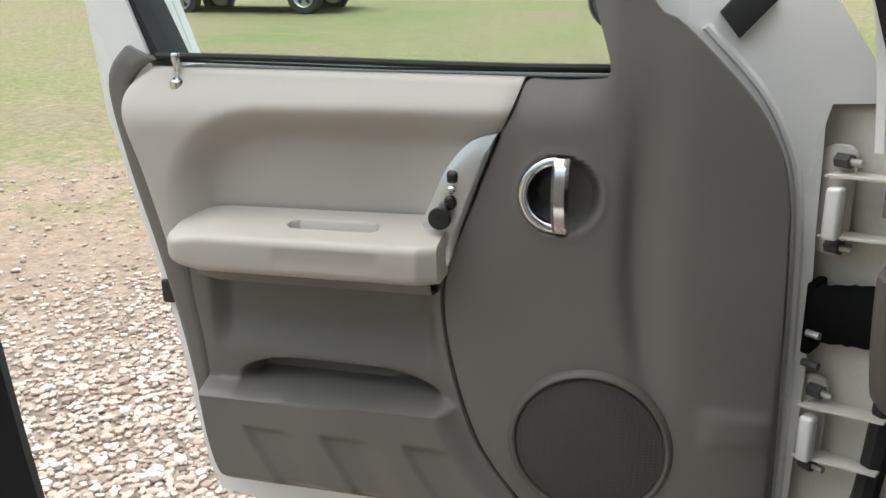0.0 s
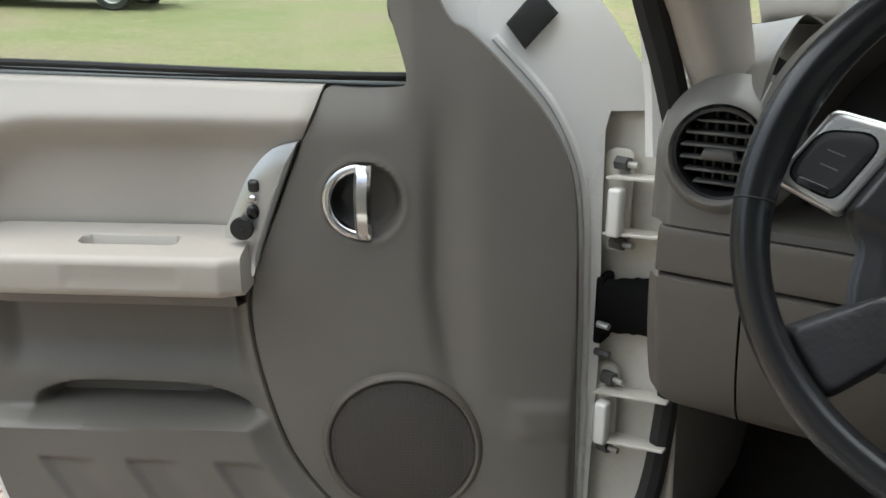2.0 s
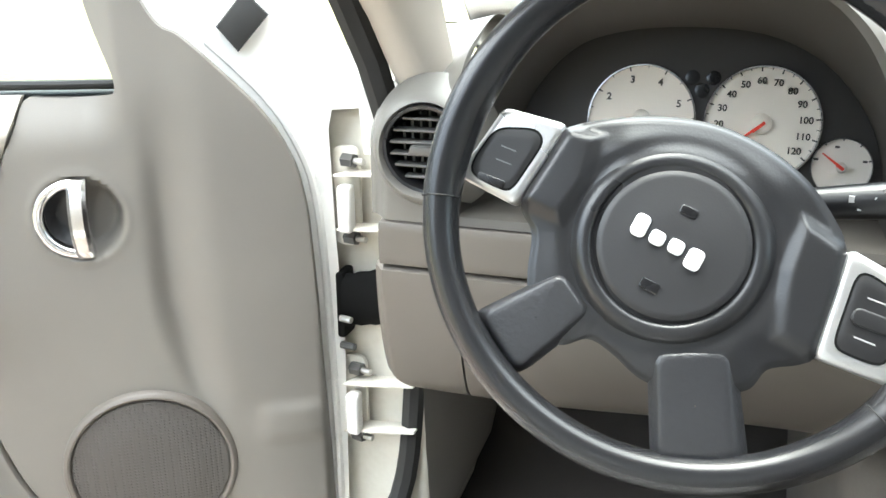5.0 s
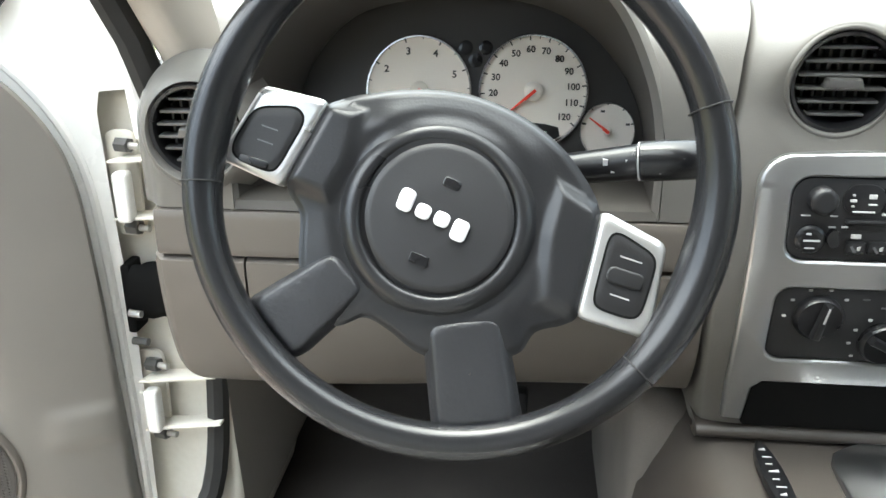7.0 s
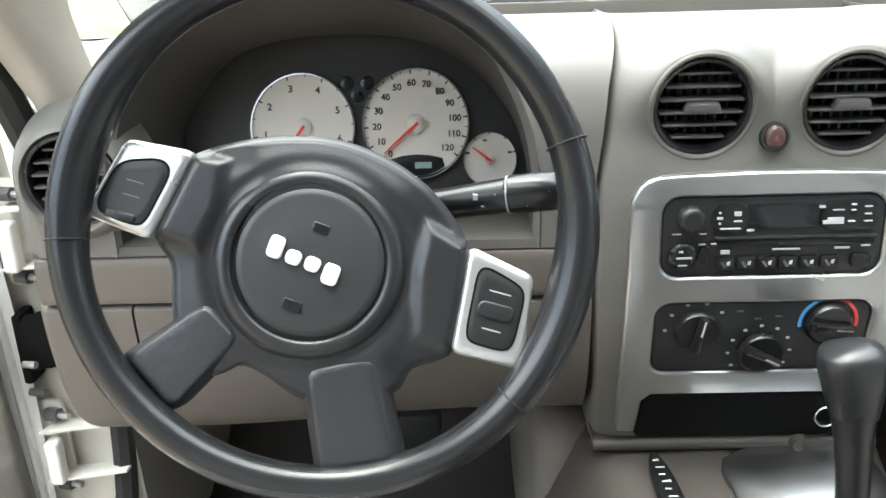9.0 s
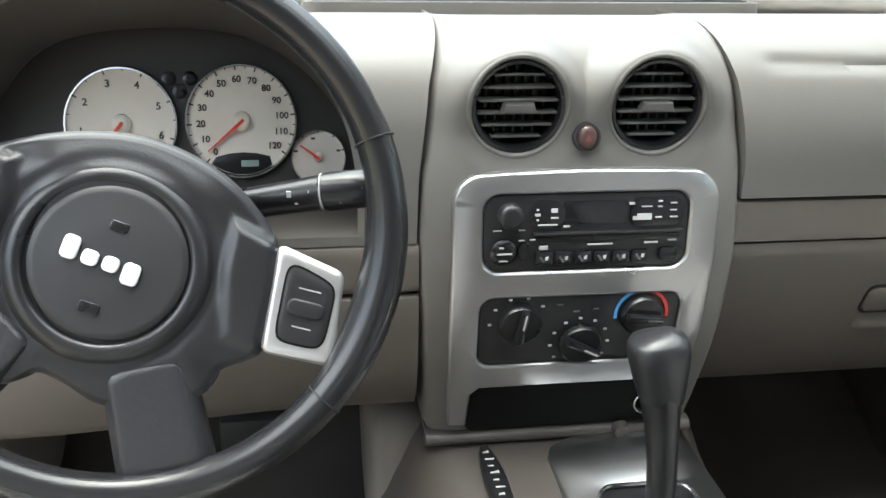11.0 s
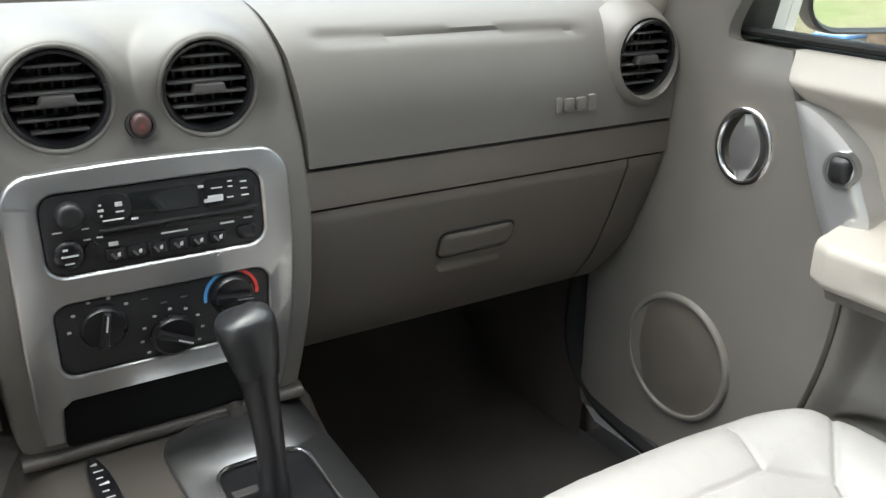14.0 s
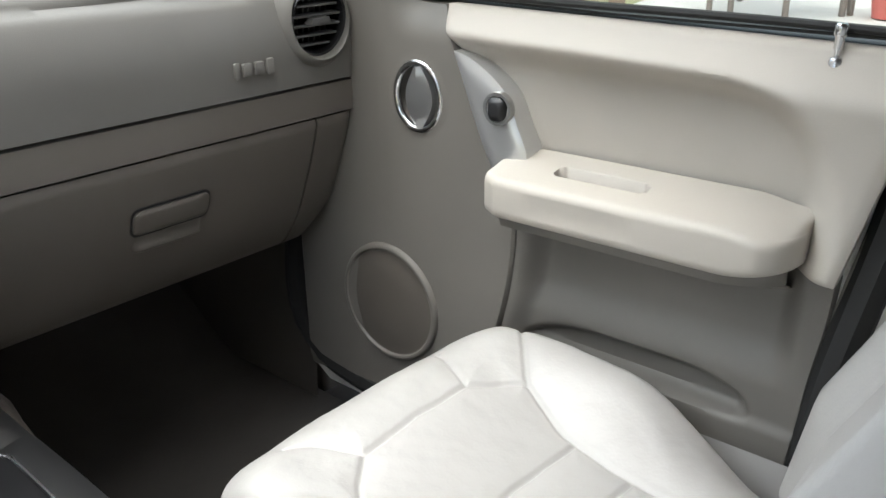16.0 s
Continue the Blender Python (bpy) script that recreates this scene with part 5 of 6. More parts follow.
hub = part("hub_cover", cap(resample(body + [body[0]], 200)[:-1].tolist(), HC, hub_height, on_wheel, 64, -0.03), BLACK_LEATHER, wheel, "black moulded hub with flat arms and a round centre", 60)
part("hub_back", star(circle(0, -0.015, 0.06, 28), (0, -0.015), lambda s: -0.02, on_wheel, 3, -0.09), BLACK, wheel)
part("hub_ring", lathe_at(on_wheel, *HC, [(0.067, 0.010), (0.0640, 0.020), (0.0610, 0.0255), (0.0580, 0.0280), (0.0550, 0.0275), (0.0530, 0.0240), (0.0518, 0.0170), (0.049, 0.014)], 72), BLACK_LEATHER, hub, "rounded bead round the horn pad")
horn = part("horn_pad", star(circle(-0.0062, -0.0213, 0.0502, 64), (-0.0062, -0.0213), lambda s: 0.0245 + 0.0045 * smooth(0, 0.06, s) + 0.004 * smooth(0.03, 0.7, s), on_wheel, 20, 0.014), HORN, hub, "round matt black horn pad")
# bright badge as plain shapes, and two faint moulded marks
bc, bs = math.cos(radians(-22)), math.sin(radians(-22))


def badge(p, q):
    return (-0.006 + p * bc - q * bs, -0.022 + p * bs + q * bc)


for p0, p1, h0, h1 in ((-0.030, -0.0195, -0.005, 0.0105), (-0.0165, -0.006, -0.005, 0.005), (-0.003, 0.0075, -0.005, 0.005), (0.0105, 0.0215, -0.0095, 0.005)):
    part("badge_piece", prism([badge(*c) for c in rounded(p0, p1, h0, h1, 0.0035, 4)], 0.031, 0.0385, on_wheel, 0.0012), BADGE, horn, "plain bright badge shape")
part("horn_mark", prism([badge(*c) for c in rounded(-0.007, 0.005, 0.021, 0.028, 0.002)], 0.0315, 0.0346, on_wheel, 0.001), GLOSS_BLACK, horn)
part("moulded_mark", prism([badge(*c) for c in rounded(-0.008, 0.005, -0.034, -0.027, 0.001)], 0.0305, 0.0340, on_wheel, 0.0005), GLOSS_BLACK, horn)
for q, foot in (([(-0.133, -0.081), (-0.079, -0.046), (-0.057, -0.071), (-0.103, -0.117)], (-0.010, -0.010)), ([(-0.012, -0.094), (0.035, -0.086), (0.048, -0.158), (-0.004, -0.164)], (0.0, -0.006))):
    c = np.mean(q, axis=0)
    wide = [(a + (a - c[0]) * 0.20, b + (b - c[1]) * 0.14) for a, b in q]
    top, low = soften(q, 0.008), soften(wide, 0.010)
    rows = [[on_wheel(a, -0.02, b) for a, b in low], [on_wheel(a, 0.000, b) for a, b in low], [on_wheel(a * 0.15 + a2 * 0.85, 0.0095, b * 0.15 + b2 * 0.85) for (a, b), (a2, b2) in zip(low, top)]]
    for s, n in ((0.03, 0.0150), (0.08, 0.0172), (0.16, 0.0182), (0.4, 0.0187), (0.98, 0.0190)):
        rows.append([on_wheel(a + (c[0] - a) * s, n, b + (c[1] - b) * s) for a, b in top])
    part("spoke", sheet(rows, close_v=True), GRAIN, wheel, "black grained lower spoke", 50)
for q, pad in (([(-0.130, 0.068), (-0.083, 0.0575), (-0.116, -0.002), (-0.160, 0.017)], [(-0.134, 0.052), (-0.105, 0.0525), (-0.0995, 0.044), (-0.119, 0.009), (-0.126, 0.009), (-0.148, 0.018), (-0.149, 0.027)]), ([(0.1025, -0.0135), (0.146, -0.036), (0.135, -0.100), (0.0865, -0.086)], [(0.108, -0.031), (0.114, -0.029), (0.136, -0.043), (0.138, -0.050), (0.129, -0.082), (0.123, -0.086), (0.100, -0.079), (0.098, -0.073)])):
    c = tuple(np.mean(q, axis=0))
    sp = part("silver_spoke", cap(soften(q, 0.006), c, lambda a, b, s: 0.010 + 0.0055 * smooth(0, 0.12, s), on_wheel, 14, -0.015), SILVER, wheel, "satin silver spoke cover", 60)
    c = tuple(np.mean(pad, axis=0))
    edge = soften(pad, 0.009)
    part("switch_gap", cap(offset(edge, 0.0012), c, lambda a, b, s: 0.0162, on_wheel, 3, 0.01), BOOT, sp)
    sw = part("spoke_switch", cap(edge, c, lambda a, b, s: 0.0160 + 0.0022 * smooth(0, 0.2, s), on_wheel, 10, 0.01), BLACK, sp, "black rubber switch pad")
    e = (0.9, -0.28) if c[0] > 0 else (0.93, -0.3)
    rowsz = ((0.013, 0.008, PALE), (-0.013, 0.007, PALE)) if c[0] > 0 else ((0.008, 0.006, GREY_MARK), (-0.002, 0.006, GREY_MARK))
    for off, w, mm in rowsz:
        px, pz = c[0] + 0.28 * off, c[1] + off * 0.96
        part("print_bar", prism([(px + w * e[0] * i - 0.28 * j, pz + w * e[1] * i + 0.9 * j) for i, j in ((-1, -0.0006), (1, -0.0006), (1, 0.0006), (-1, 0.0006))], 0.0175, 0.0186, on_wheel), mm, sw)
    if c[0] > 0:
        part("rocker", prism([(c[0] + p * 0.93 + 0.28 * r, c[1] - p * 0.28 + 0.96 * r) for p, r in rounded(-0.013, 0.013, -0.0055, 0.0055, 0.005)], 0.015, 0.0215, on_wheel, 0.0015), BLACK, sw)
    else:
        part("rocker", prism([(c[0] - 0.003 + p * 0.93 + 0.28 * r, c[1] - p * 0.28 + 0.96 * r) for p, r in rounded(-0.012, 0.010, -0.019, -0.0135, 0.002)], 0.015, 0.0205, on_wheel, 0.001), GLOSS_BLACK, sw)
part("column_shroud", tube([on_wheel(0, -0.02, -0.015), on_wheel(0, -0.10, -0.02), on_wheel(0, -0.20, -0.03)], [0.055, 0.062, 0.07], 20), BLACK, wheel)

# ---- console ----
console = thing("centre_console", "taupe centre console with a silver shifter plate", "console")
rows = []
for y, z, h in ((0.10, 0.90, 0.145), (0.045, 0.897, 0.146), (0.02, 0.886, 0.144), (-0.05, 0.875, 0.138), (-0.14, 0.866, 0.134), (-0.30, 0.850, 0.132), (-0.5, 0.852, 0.130), (-0.9, 0.86, 0.130)):
    rows.append([(-h - 0.05 - 0.02, y + 0.05, 0.55), (-h - 0.045, y + 0.03, z - 0.10), (-h - 0.012, y, z - 0.025), (-h + 0.004, y, z - 0.006), (-h + 0.022, y, z), (-0.04, y, z + 0.002), (0.0, y, z + 0.002), (0.06, y, z + 0.002), (h - 0.035, y, z), (h + 0.004, y, z - 0.017), (h + 0.014, y, z - 0.026), (h + 0.018, y, z - 0.04), (h + 0.024, y, z - 0.12), (h + 0.03, y, 0.55)])
part("console_body", sheet(rows), CONSOLE, console, "taupe moulded console")
part("stack_foot", sweep([(0.06, 0.905), (0.027, 0.904), (0.018, 0.901), (0.015, 0.895), (0.021, 0.889), (0.035, 0.886)], -0.146, 0.142, 16, 24), CONSOLE, console)


def on_console(a, n, b):
    return (a, b, 0.8825 + 0.09 * max(-0.26, b) + 0.13 * max(0.0, b + 0.01) + n - 0.022 * smooth(0.100, 0.160, a))


plate = part("shifter_plate", holeplate(resample([(-0.014, -0.34), (-0.018, -0.10), (-0.022, -0.012), (-0.012, 0.006), (0.02, 0.020), (0.08, 0.033), (0.132, 0.036), (0.144, 0.022), (0.152, -0.10), (0.154, -0.34)], 60).tolist(), [rounded(0.012, 0.108, -0.30, -0.060, 0.02)], -0.004, 0.006, on_console, 0.002), PLATE, console, "brushed silver shifter plate")
part("gate", prism(rounded(0.010, 0.110, -0.302, -0.058, 0.02), -0.012, 0.003, on_console), GLOSS_BLACK, plate, "black shift gate")
part("gate_rim", tube([on_console(a, 0.006, b) for a, b in rounded(0.012, 0.108, -0.30, -0.060, 0.02) + [rounded(0.012, 0.108, -0.30, -0.060, 0.02)[0]]], 0.0022, 6, cap=False), CHROME, plate)
for k in range(3):
    part("gate_step", box((0.020, -0.105 - 0.03 * k, 0.870 - 0.0027 * k), (0.046, -0.093 - 0.03 * k, 0.8785 - 0.0027 * k), 0.001, 1), VANE, plate)


def on_strip(a, n, b):
    return (a - 0.072 * (b + 0.045), b, 0.8855 + 0.085 * b + n)


ind = part("drive_mode_strip", prism([(-0.083 + 0.011 * math.cos(a), -0.045 + 0.055 * math.sin(a)) for a in np.linspace(0, 2 * math.pi, 28, endpoint=False)], 0.001, 0.009, on_strip, 0.0015), GLOSS_BLACK, console, "black drive mode strip with white marks")
for k in range(8):
    b = -0.006 - 0.0105 * k
    part("print_bar", prism([(-0.087, b), (-0.081 + 0.003 * (k % 2), b), (-0.081 + 0.003 * (k % 2), b + 0.0014 + 0.002 * (k % 3 == 0)), (-0.087, b + 0.0014)], 0.0088, 0.0097, on_strip), MARK, ind)
socket = part("lighter_socket", lathe_at(lambda a, n, b: (a, 0.016 - n, b), 0.084, 0.932, [(0.0115, 0.0), (0.0115, 0.006), (0.0095, 0.0065), (0.009, -0.004), (0.001, -0.004)], 24), GLOSS_BLACK, console, "black lighter socket in the cubby")
part("socket_ring", tube([(0.084 + 0.0108 * math.cos(a), 0.009, 0.932 + 0.0108 * math.sin(a)) for a in np.linspace(0, 2 * math.pi, 25)], 0.0009, 6, cap=False), CHROME, socket)
part("foot_tab", tube([(0.062, 0.016, 0.901), (0.062, 0.007, 0.900)], [0.0090, 0.0075], 16), CONSOLE, console)

shift = thing("gear_shifter", "black leather gear lever with a rounded knob", "gear lever")
line = resample([(0.054, -0.122, 0.862), (0.056, -0.112, 0.93), (0.055, -0.098, 0.99), (0.051, -0.090, 1.03)], 14)
part("stem", tube(line, [0.0155, 0.0150, 0.0142, 0.0138, 0.0137, 0.0138, 0.0141, 0.0146, 0.0153, 0.0163, 0.0177, 0.0192, 0.0205, 0.0213], 18), GLOSS_BLACK, shift)
rows = []
for s in np.linspace(0, 1, 14):
    z = 1.000 + 0.064 * s
    wide = float(np.interp(s, [0, 0.3, 0.6, 0.82, 0.93, 0.98, 1], [0.0195, 0.0232, 0.0262, 0.0266, 0.0232, 0.018, 0.011]))
    cx, cy = 0.0545 - 0.008 * s, -0.0955 + 0.004 * s
    rows.append([(cx + wide * 1.02 * math.copysign(abs(math.cos(a)) ** 0.75, math.cos(a)), cy + wide * 0.9 * math.copysign(abs(math.sin(a)) ** 0.8, math.sin(a)), z + 0.004 * math.cos(a) * s) for a in np.linspace(0, 2 * math.pi, 28, endpoint=False)])
knob = sheet(rows, close_v=True)
knob.verts.ensure_lookup_table()
knob.faces.new(knob.verts[-28:])
part("knob", knob, BLACK_LEATHER, shift, "worn black leather knob", 70)

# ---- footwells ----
# Passenger side uses the darkened taupe to hold the footwell's shade.
part("kick_panel", sheet([[(0.715 - 0.015 * abs(q), y, z) for q, z in ((1, 0.53), (0.3, 0.75), (0, 0.85), (0.2, 1.0), (0.6, 1.1))] for y in (0.62, 0.5, 0.35, 0.22, 0.17)]), TAUPE_SHADED, car, "taupe moulded kick panel in the passenger footwell")
part("kick_panel", sheet([[(-0.69 + 0.012 * abs(q), y, z) for q, z in ((1, 0.60), (0.3, 0.75), (0, 0.85), (0.2, 1.0), (0.6, 1.1))] for y in (0.62, 0.5, 0.35, 0.22, 0.17)]), CREAM, car, "pale kick panel in the driver's footwell")
part("door_seal", tube(resample([(0.688, 0.155, 1.0), (0.682, 0.160, 0.90), (0.680, 0.170, 0.807), (0.680, 0.162, 0.74), (0.680, 0.131, 0.700), (0.678, 0.070, 0.672), (0.676, -0.2, 0.645), (0.676, -0.52, 0.645), (0.69, -0.625, 0.72), (0.692, -0.665, 0.95), (0.695, -0.705, 1.2), (0.685, -0.74, 1.5), (0.66, -0.76, 1.62)], 60), 0.021, 8), RUBBER, car, "black rubber door seal")
part("tunnel_side", box((-0.20, 0.06, 0.55), (-0.13, 0.62, 0.90), 0.03, 3), TAUPE_CARPET, car)
pedal = thing("brake_pedal", "black rubber brake pedal under the dash", "pedal")
part("pad", box((-0.40, 0.30, 0.71), (-0.31, 0.33, 0.765), 0.008), RUBBER, pedal)
part("arm", tube([(-0.352, 0.33, 0.74), (-0.352, 0.40, 0.86), (-0.352, 0.42, 1.05)], 0.009, 8), BLACK, pedal)

# ---- passenger seat ----
seat = thing("passenger_seat", "cream leather passenger seat with stitched panels", "car seat")


SEAMS = [[(0.211, -0.309), (0.135, -0.371), (0.106, -0.44), (0.095, -0.50), (0.088, -0.60), (0.085, -0.80)], [(0.135, -0.371), (0.117, -0.350), (0.082, -0.323), (0.0, -0.318)], [(0.082, -0.323), (0.122, -0.248)]]
CROSS = (-0.447, -0.522, -0.597, -0.67)


def seam_distance(x, y):
    x = abs(x)
    best = 1.0
    for line in SEAMS:
        for (ax, ay), (bx, by) in zip(line, line[1:]):
            s = max(0.0, min(1.0, ((x - ax) * (bx - ax) + (y - ay) * (by - ay)) / ((bx - ax) ** 2 + (by - ay) ** 2)))
            best = min(best, math.hypot(x - ax - s * (bx - ax), y - ay - s * (by - ay)))
    if x < float(np.interp(-y, [0.37, 0.44, 0.5, 0.8], [0.135, 0.106, 0.095, 0.085])):
        best = min(best, min(abs(y - c + 0.10 * x) for c in CROSS))
    return best


def cushion(a, b):
    """Top of the seat cushion at a across (-1..1) and b from the front edge (0) to the back (1)."""
    w = abs(a)
    dx = 0.250 * a * (1 - 0.14 * smooth(0.40, 0.9, b)) * (1 - 0.05 * (1 - smooth(0.0, 0.35, b)) * w ** 3)
    y = -0.195 - 0.10 * w ** 4 * (1 - 0.6 * b) - 0.56 * b
    z = 0.876 - 0.055 * (1 - min(1.0, b / 0.16)) ** 2 + 0.016 * smooth(0.45, 0.8, w) - 0.045 * b ** 1.3
    z -= 0.024 * smooth(0.75, 0.35, w) * smooth(0.20, 0.45, b)
    z -= 0.075 * smooth(0.40, 0.80, b) * smooth(0.45, 0.9, w)
    d = seam_distance(dx, y)
    z -= 0.0040 * math.exp(-((d / 0.0030) ** 2)) + 0.0042 * math.exp(-((d / 0.016) ** 2))
    z += 0.0016 * noise.noise(Vector((dx * 30, y * 30, 0))) + 0.0003 * noise.noise(Vector((dx * 90, y * 90, 3)))
    z -= 0.11 * smooth(0.78, 1.0, w) ** 2
    return (0.425 + dx, y, z)


rows = []
for b in np.linspace(0, 1, 290):
    rows.append([cushion(a, b) for a in np.linspace(-1, 1, 270)])
top = rows[0]
rows.insert(0, [(x, y + 0.004, z - 0.035) for x, y, z in top])
rows.insert(0, [(x, y - 0.02, z - 0.11) for x, y, z in top])
part("cushion", sheet(rows), LEATHER, seat, "cream leather cushion with sewn seams", 80)
part("cushion_side", sheet([[(0.430 + s * 0.232 * (1 - 0.12 * (1 - smooth(0, 0.42, b))), -0.295 - 0.53 * b, z) for b in np.linspace(0, 1, 20)] for s, z in ((1, 0.81), (1.0, 0.72))]), LEATHER, seat)
part("cushion_side", sheet([[(0.430 - 0.232 * (1 - 0.12 * (1 - smooth(0, 0.42, b))), -0.295 - 0.53 * b, z) for b in np.linspace(0, 1, 20)] for z in (0.81, 0.72)]), LEATHER, seat)
part("seat_base", box((0.23, -0.78, 0.56), (0.63, -0.32, 0.78), 0.02), BLACK, seat)
rows = []
for s in np.linspace(0, 1, 40):
    z = 0.80 + 0.62 * s
    wide = 0.245 * (1 - 0.25 * smooth(0.75, 1.0, s))
    row = []
    for a in np.linspace(-1, 1, 50):
        y = -0.672 - 0.10 * s - 0.20 * max(0.0, s - 0.2) + 0.030 * smooth(0.55, 0.85, abs(a)) - 0.09 * smooth(0.88, 1.0, abs(a)) ** 2
        row.append((0.430 + wide * a, y - 0.004 * math.exp(-(((abs(a) - 0.55) / 0.02) ** 2)), z))
    row += [(0.430 + wide * a, -0.835 - 0.10 * s - 0.20 * max(0.0, s - 0.2), z) for a in np.linspace(1, -1, 8)]
    rows.append(row)
rows.append([(0.43 + (x - 0.43) * 0.85, y - 0.02, 1.435) for x, y, z in rows[-1]])
part("backrest", sheet(rows, close_v=True), LEATHER, seat, "cream leather backrest with side bolsters", 80)


# Unseen driver's seat, added to keep doorway light off the console.
unseen_driver_seat = copy_thing(seat, pose(-0.862, -0.02, -0.01))
tagged(unseen_driver_seat, "unseen cream leather driver's seat, added to block door light", "car seat", "front seats")
tagged(seat, "cream leather passenger seat with stitched panels", "car seat", "front seats")


# ---- the open door's hinges and fittings ----
for z0 in (1.135, 0.856):
    h = thing("door_hinge", "white painted steel door hinge with dark bolts", "hinge", "door hinges")
    y0 = 0.150
    x0 = -0.783
    part("leaf", prism(rounded(-0.803, -0.768, z0 - 0.105, z0 + 0.022, 0.012), 0, 0.006, lambda a, n, b: (a, y0 + 0.022 - n, b), 0.002), DIRTY_WHITE, h)
    part("knuckle", box((x0 - 0.003, y0 - 0.016, z0 - 0.080), (x0 + 0.015, y0 + 0.004, z0 - 0.020), 0.005, 3), WHITE, h, "white hinge knuckle")
    for dz in (-0.010, -0.078):
        part("arm", prism([(-0.790, 0.0), (-0.700, 0.02), (-0.698, 0.045), (-0.780, 0.032)], 0, 0.0035, lambda a, n, b: (a, y0 - 0.012 + b, z0 + dz + n), 0.0015), DIRTY_WHITE, h)
    for dz in (0.006, -0.092):
        b = part("bolt", tube([(-0.786, y0 + 0.012, z0 + dz), (-0.770, y0 + 0.008, z0 + dz)], 0.009, 6), SLAT, h, "dark hinge bolt")
        part("stud", tube([(-0.770, y0 + 0.008, z0 + dz), (-0.757, y0 + 0.005, z0 + dz)], 0.0042, 10), STEEL, b)
boot = thing("wiring_boot", "black rubber wiring boot between door and pillar", "cable boot")
rows = []
for s in np.linspace(0, 1, 18):
    fat = 1 + 0.03 * math.sin(s * 40) + 0.12 * s
    c = Vector((-0.790 + 0.105 * s, 0.158 + 0.012 * math.sin(3 * s), 0.958 + 0.012 * s))
    rows.append([c + Vector((0, 0.014 * fat * math.cos(a), 0.036 * fat * math.sin(a))) for a in np.linspace(0, 2 * math.pi, 16, endpoint=False)])
part("bellows", sheet(rows, close_v=True), BOOT, boot)
part("flange", box((-0.800, 0.150, 0.908), (-0.788, 0.185, 0.998), 0.004), BOOT, boot)
part("stud", tube([(-0.790, 0.142, 0.940), (-0.774, 0.139, 0.940)], 0.0045, 8), STEEL, boot)
part("stud", tube([(-0.795, 0.152, 0.898), (-0.775, 0.149, 0.898)], 0.005, 8), SLAT, boot)
pad = part("door_bumper_pad", prism([(-0.212, 1.300), (-0.245, 1.338), (-0.270, 1.312), (-0.234, 1.272)], -0.026, -0.008, DP, 0.004), RUBBER, driver_door, "black rubber pad on the white frame")
part("latch", prism(rounded(0.508, 0.528, 0.905, 0.94, 0.004), -0.08, -0.018, DP, 0.003), BLACK, driver_door, "black door latch")
part("bottom_hem", tube([DP(u, -0.03, 0.604) for u in np.linspace(0.47, 0.30, 6)], 0.004, 6), material("rusty_seam", (0.32, 0.20, 0.10), 0.8), driver_door)
part("drain_plug", tube([DP(0.452, -0.026, 0.632), DP(0.452, -0.020, 0.632)], 0.004, 8), RUBBER, driver_door)


def mirror(name, centre, yaw, label):
    m = thing(name, label, "wing mirror", "wing mirrors")
    rows = []
    for s, k in ((0.0, 0.55), (0.03, 0.85), (0.07, 1.0), (0.10, 1.0), (0.105, 0.96), (0.096, 0.93), (0.090, 0.90)):
        rows.append([(a * k, 0.10 - s, b * k) for a, b in rounded(-0.105, 0.105, -0.078, 0.078, 0.045, 6)])
    part("housing", sheet(rows, close_v=True), BLACK, m, "black mirror housing")
    part("mirror_glass", prism([(a * 0.9, b * 0.9) for a, b in rounded(-0.105, 0.105, -0.078, 0.078, 0.045, 6)], 0.0, 0.003, lambda a, n, b: (a, 0.014 - n, b)), plain("mirror_silver", (0.86, 0.88, 0.88), 0.02, 1.0), m)
    m.matrix_world = pose(*centre, 0, 0, yaw)
    return m


mirror("wing_mirror", (0.99, -0.06, 1.330), -26, "black wing mirror outside the closed door")
mirror("wing_mirror", tuple(DP(-0.155, -0.24, 1.345)), 40, "black wing mirror outside the open door")
part("mirror_foot", box((0.78, 0.02, 1.28), (0.90, 0.075, 1.33), 0.015, 3), BLACK, passenger_door)


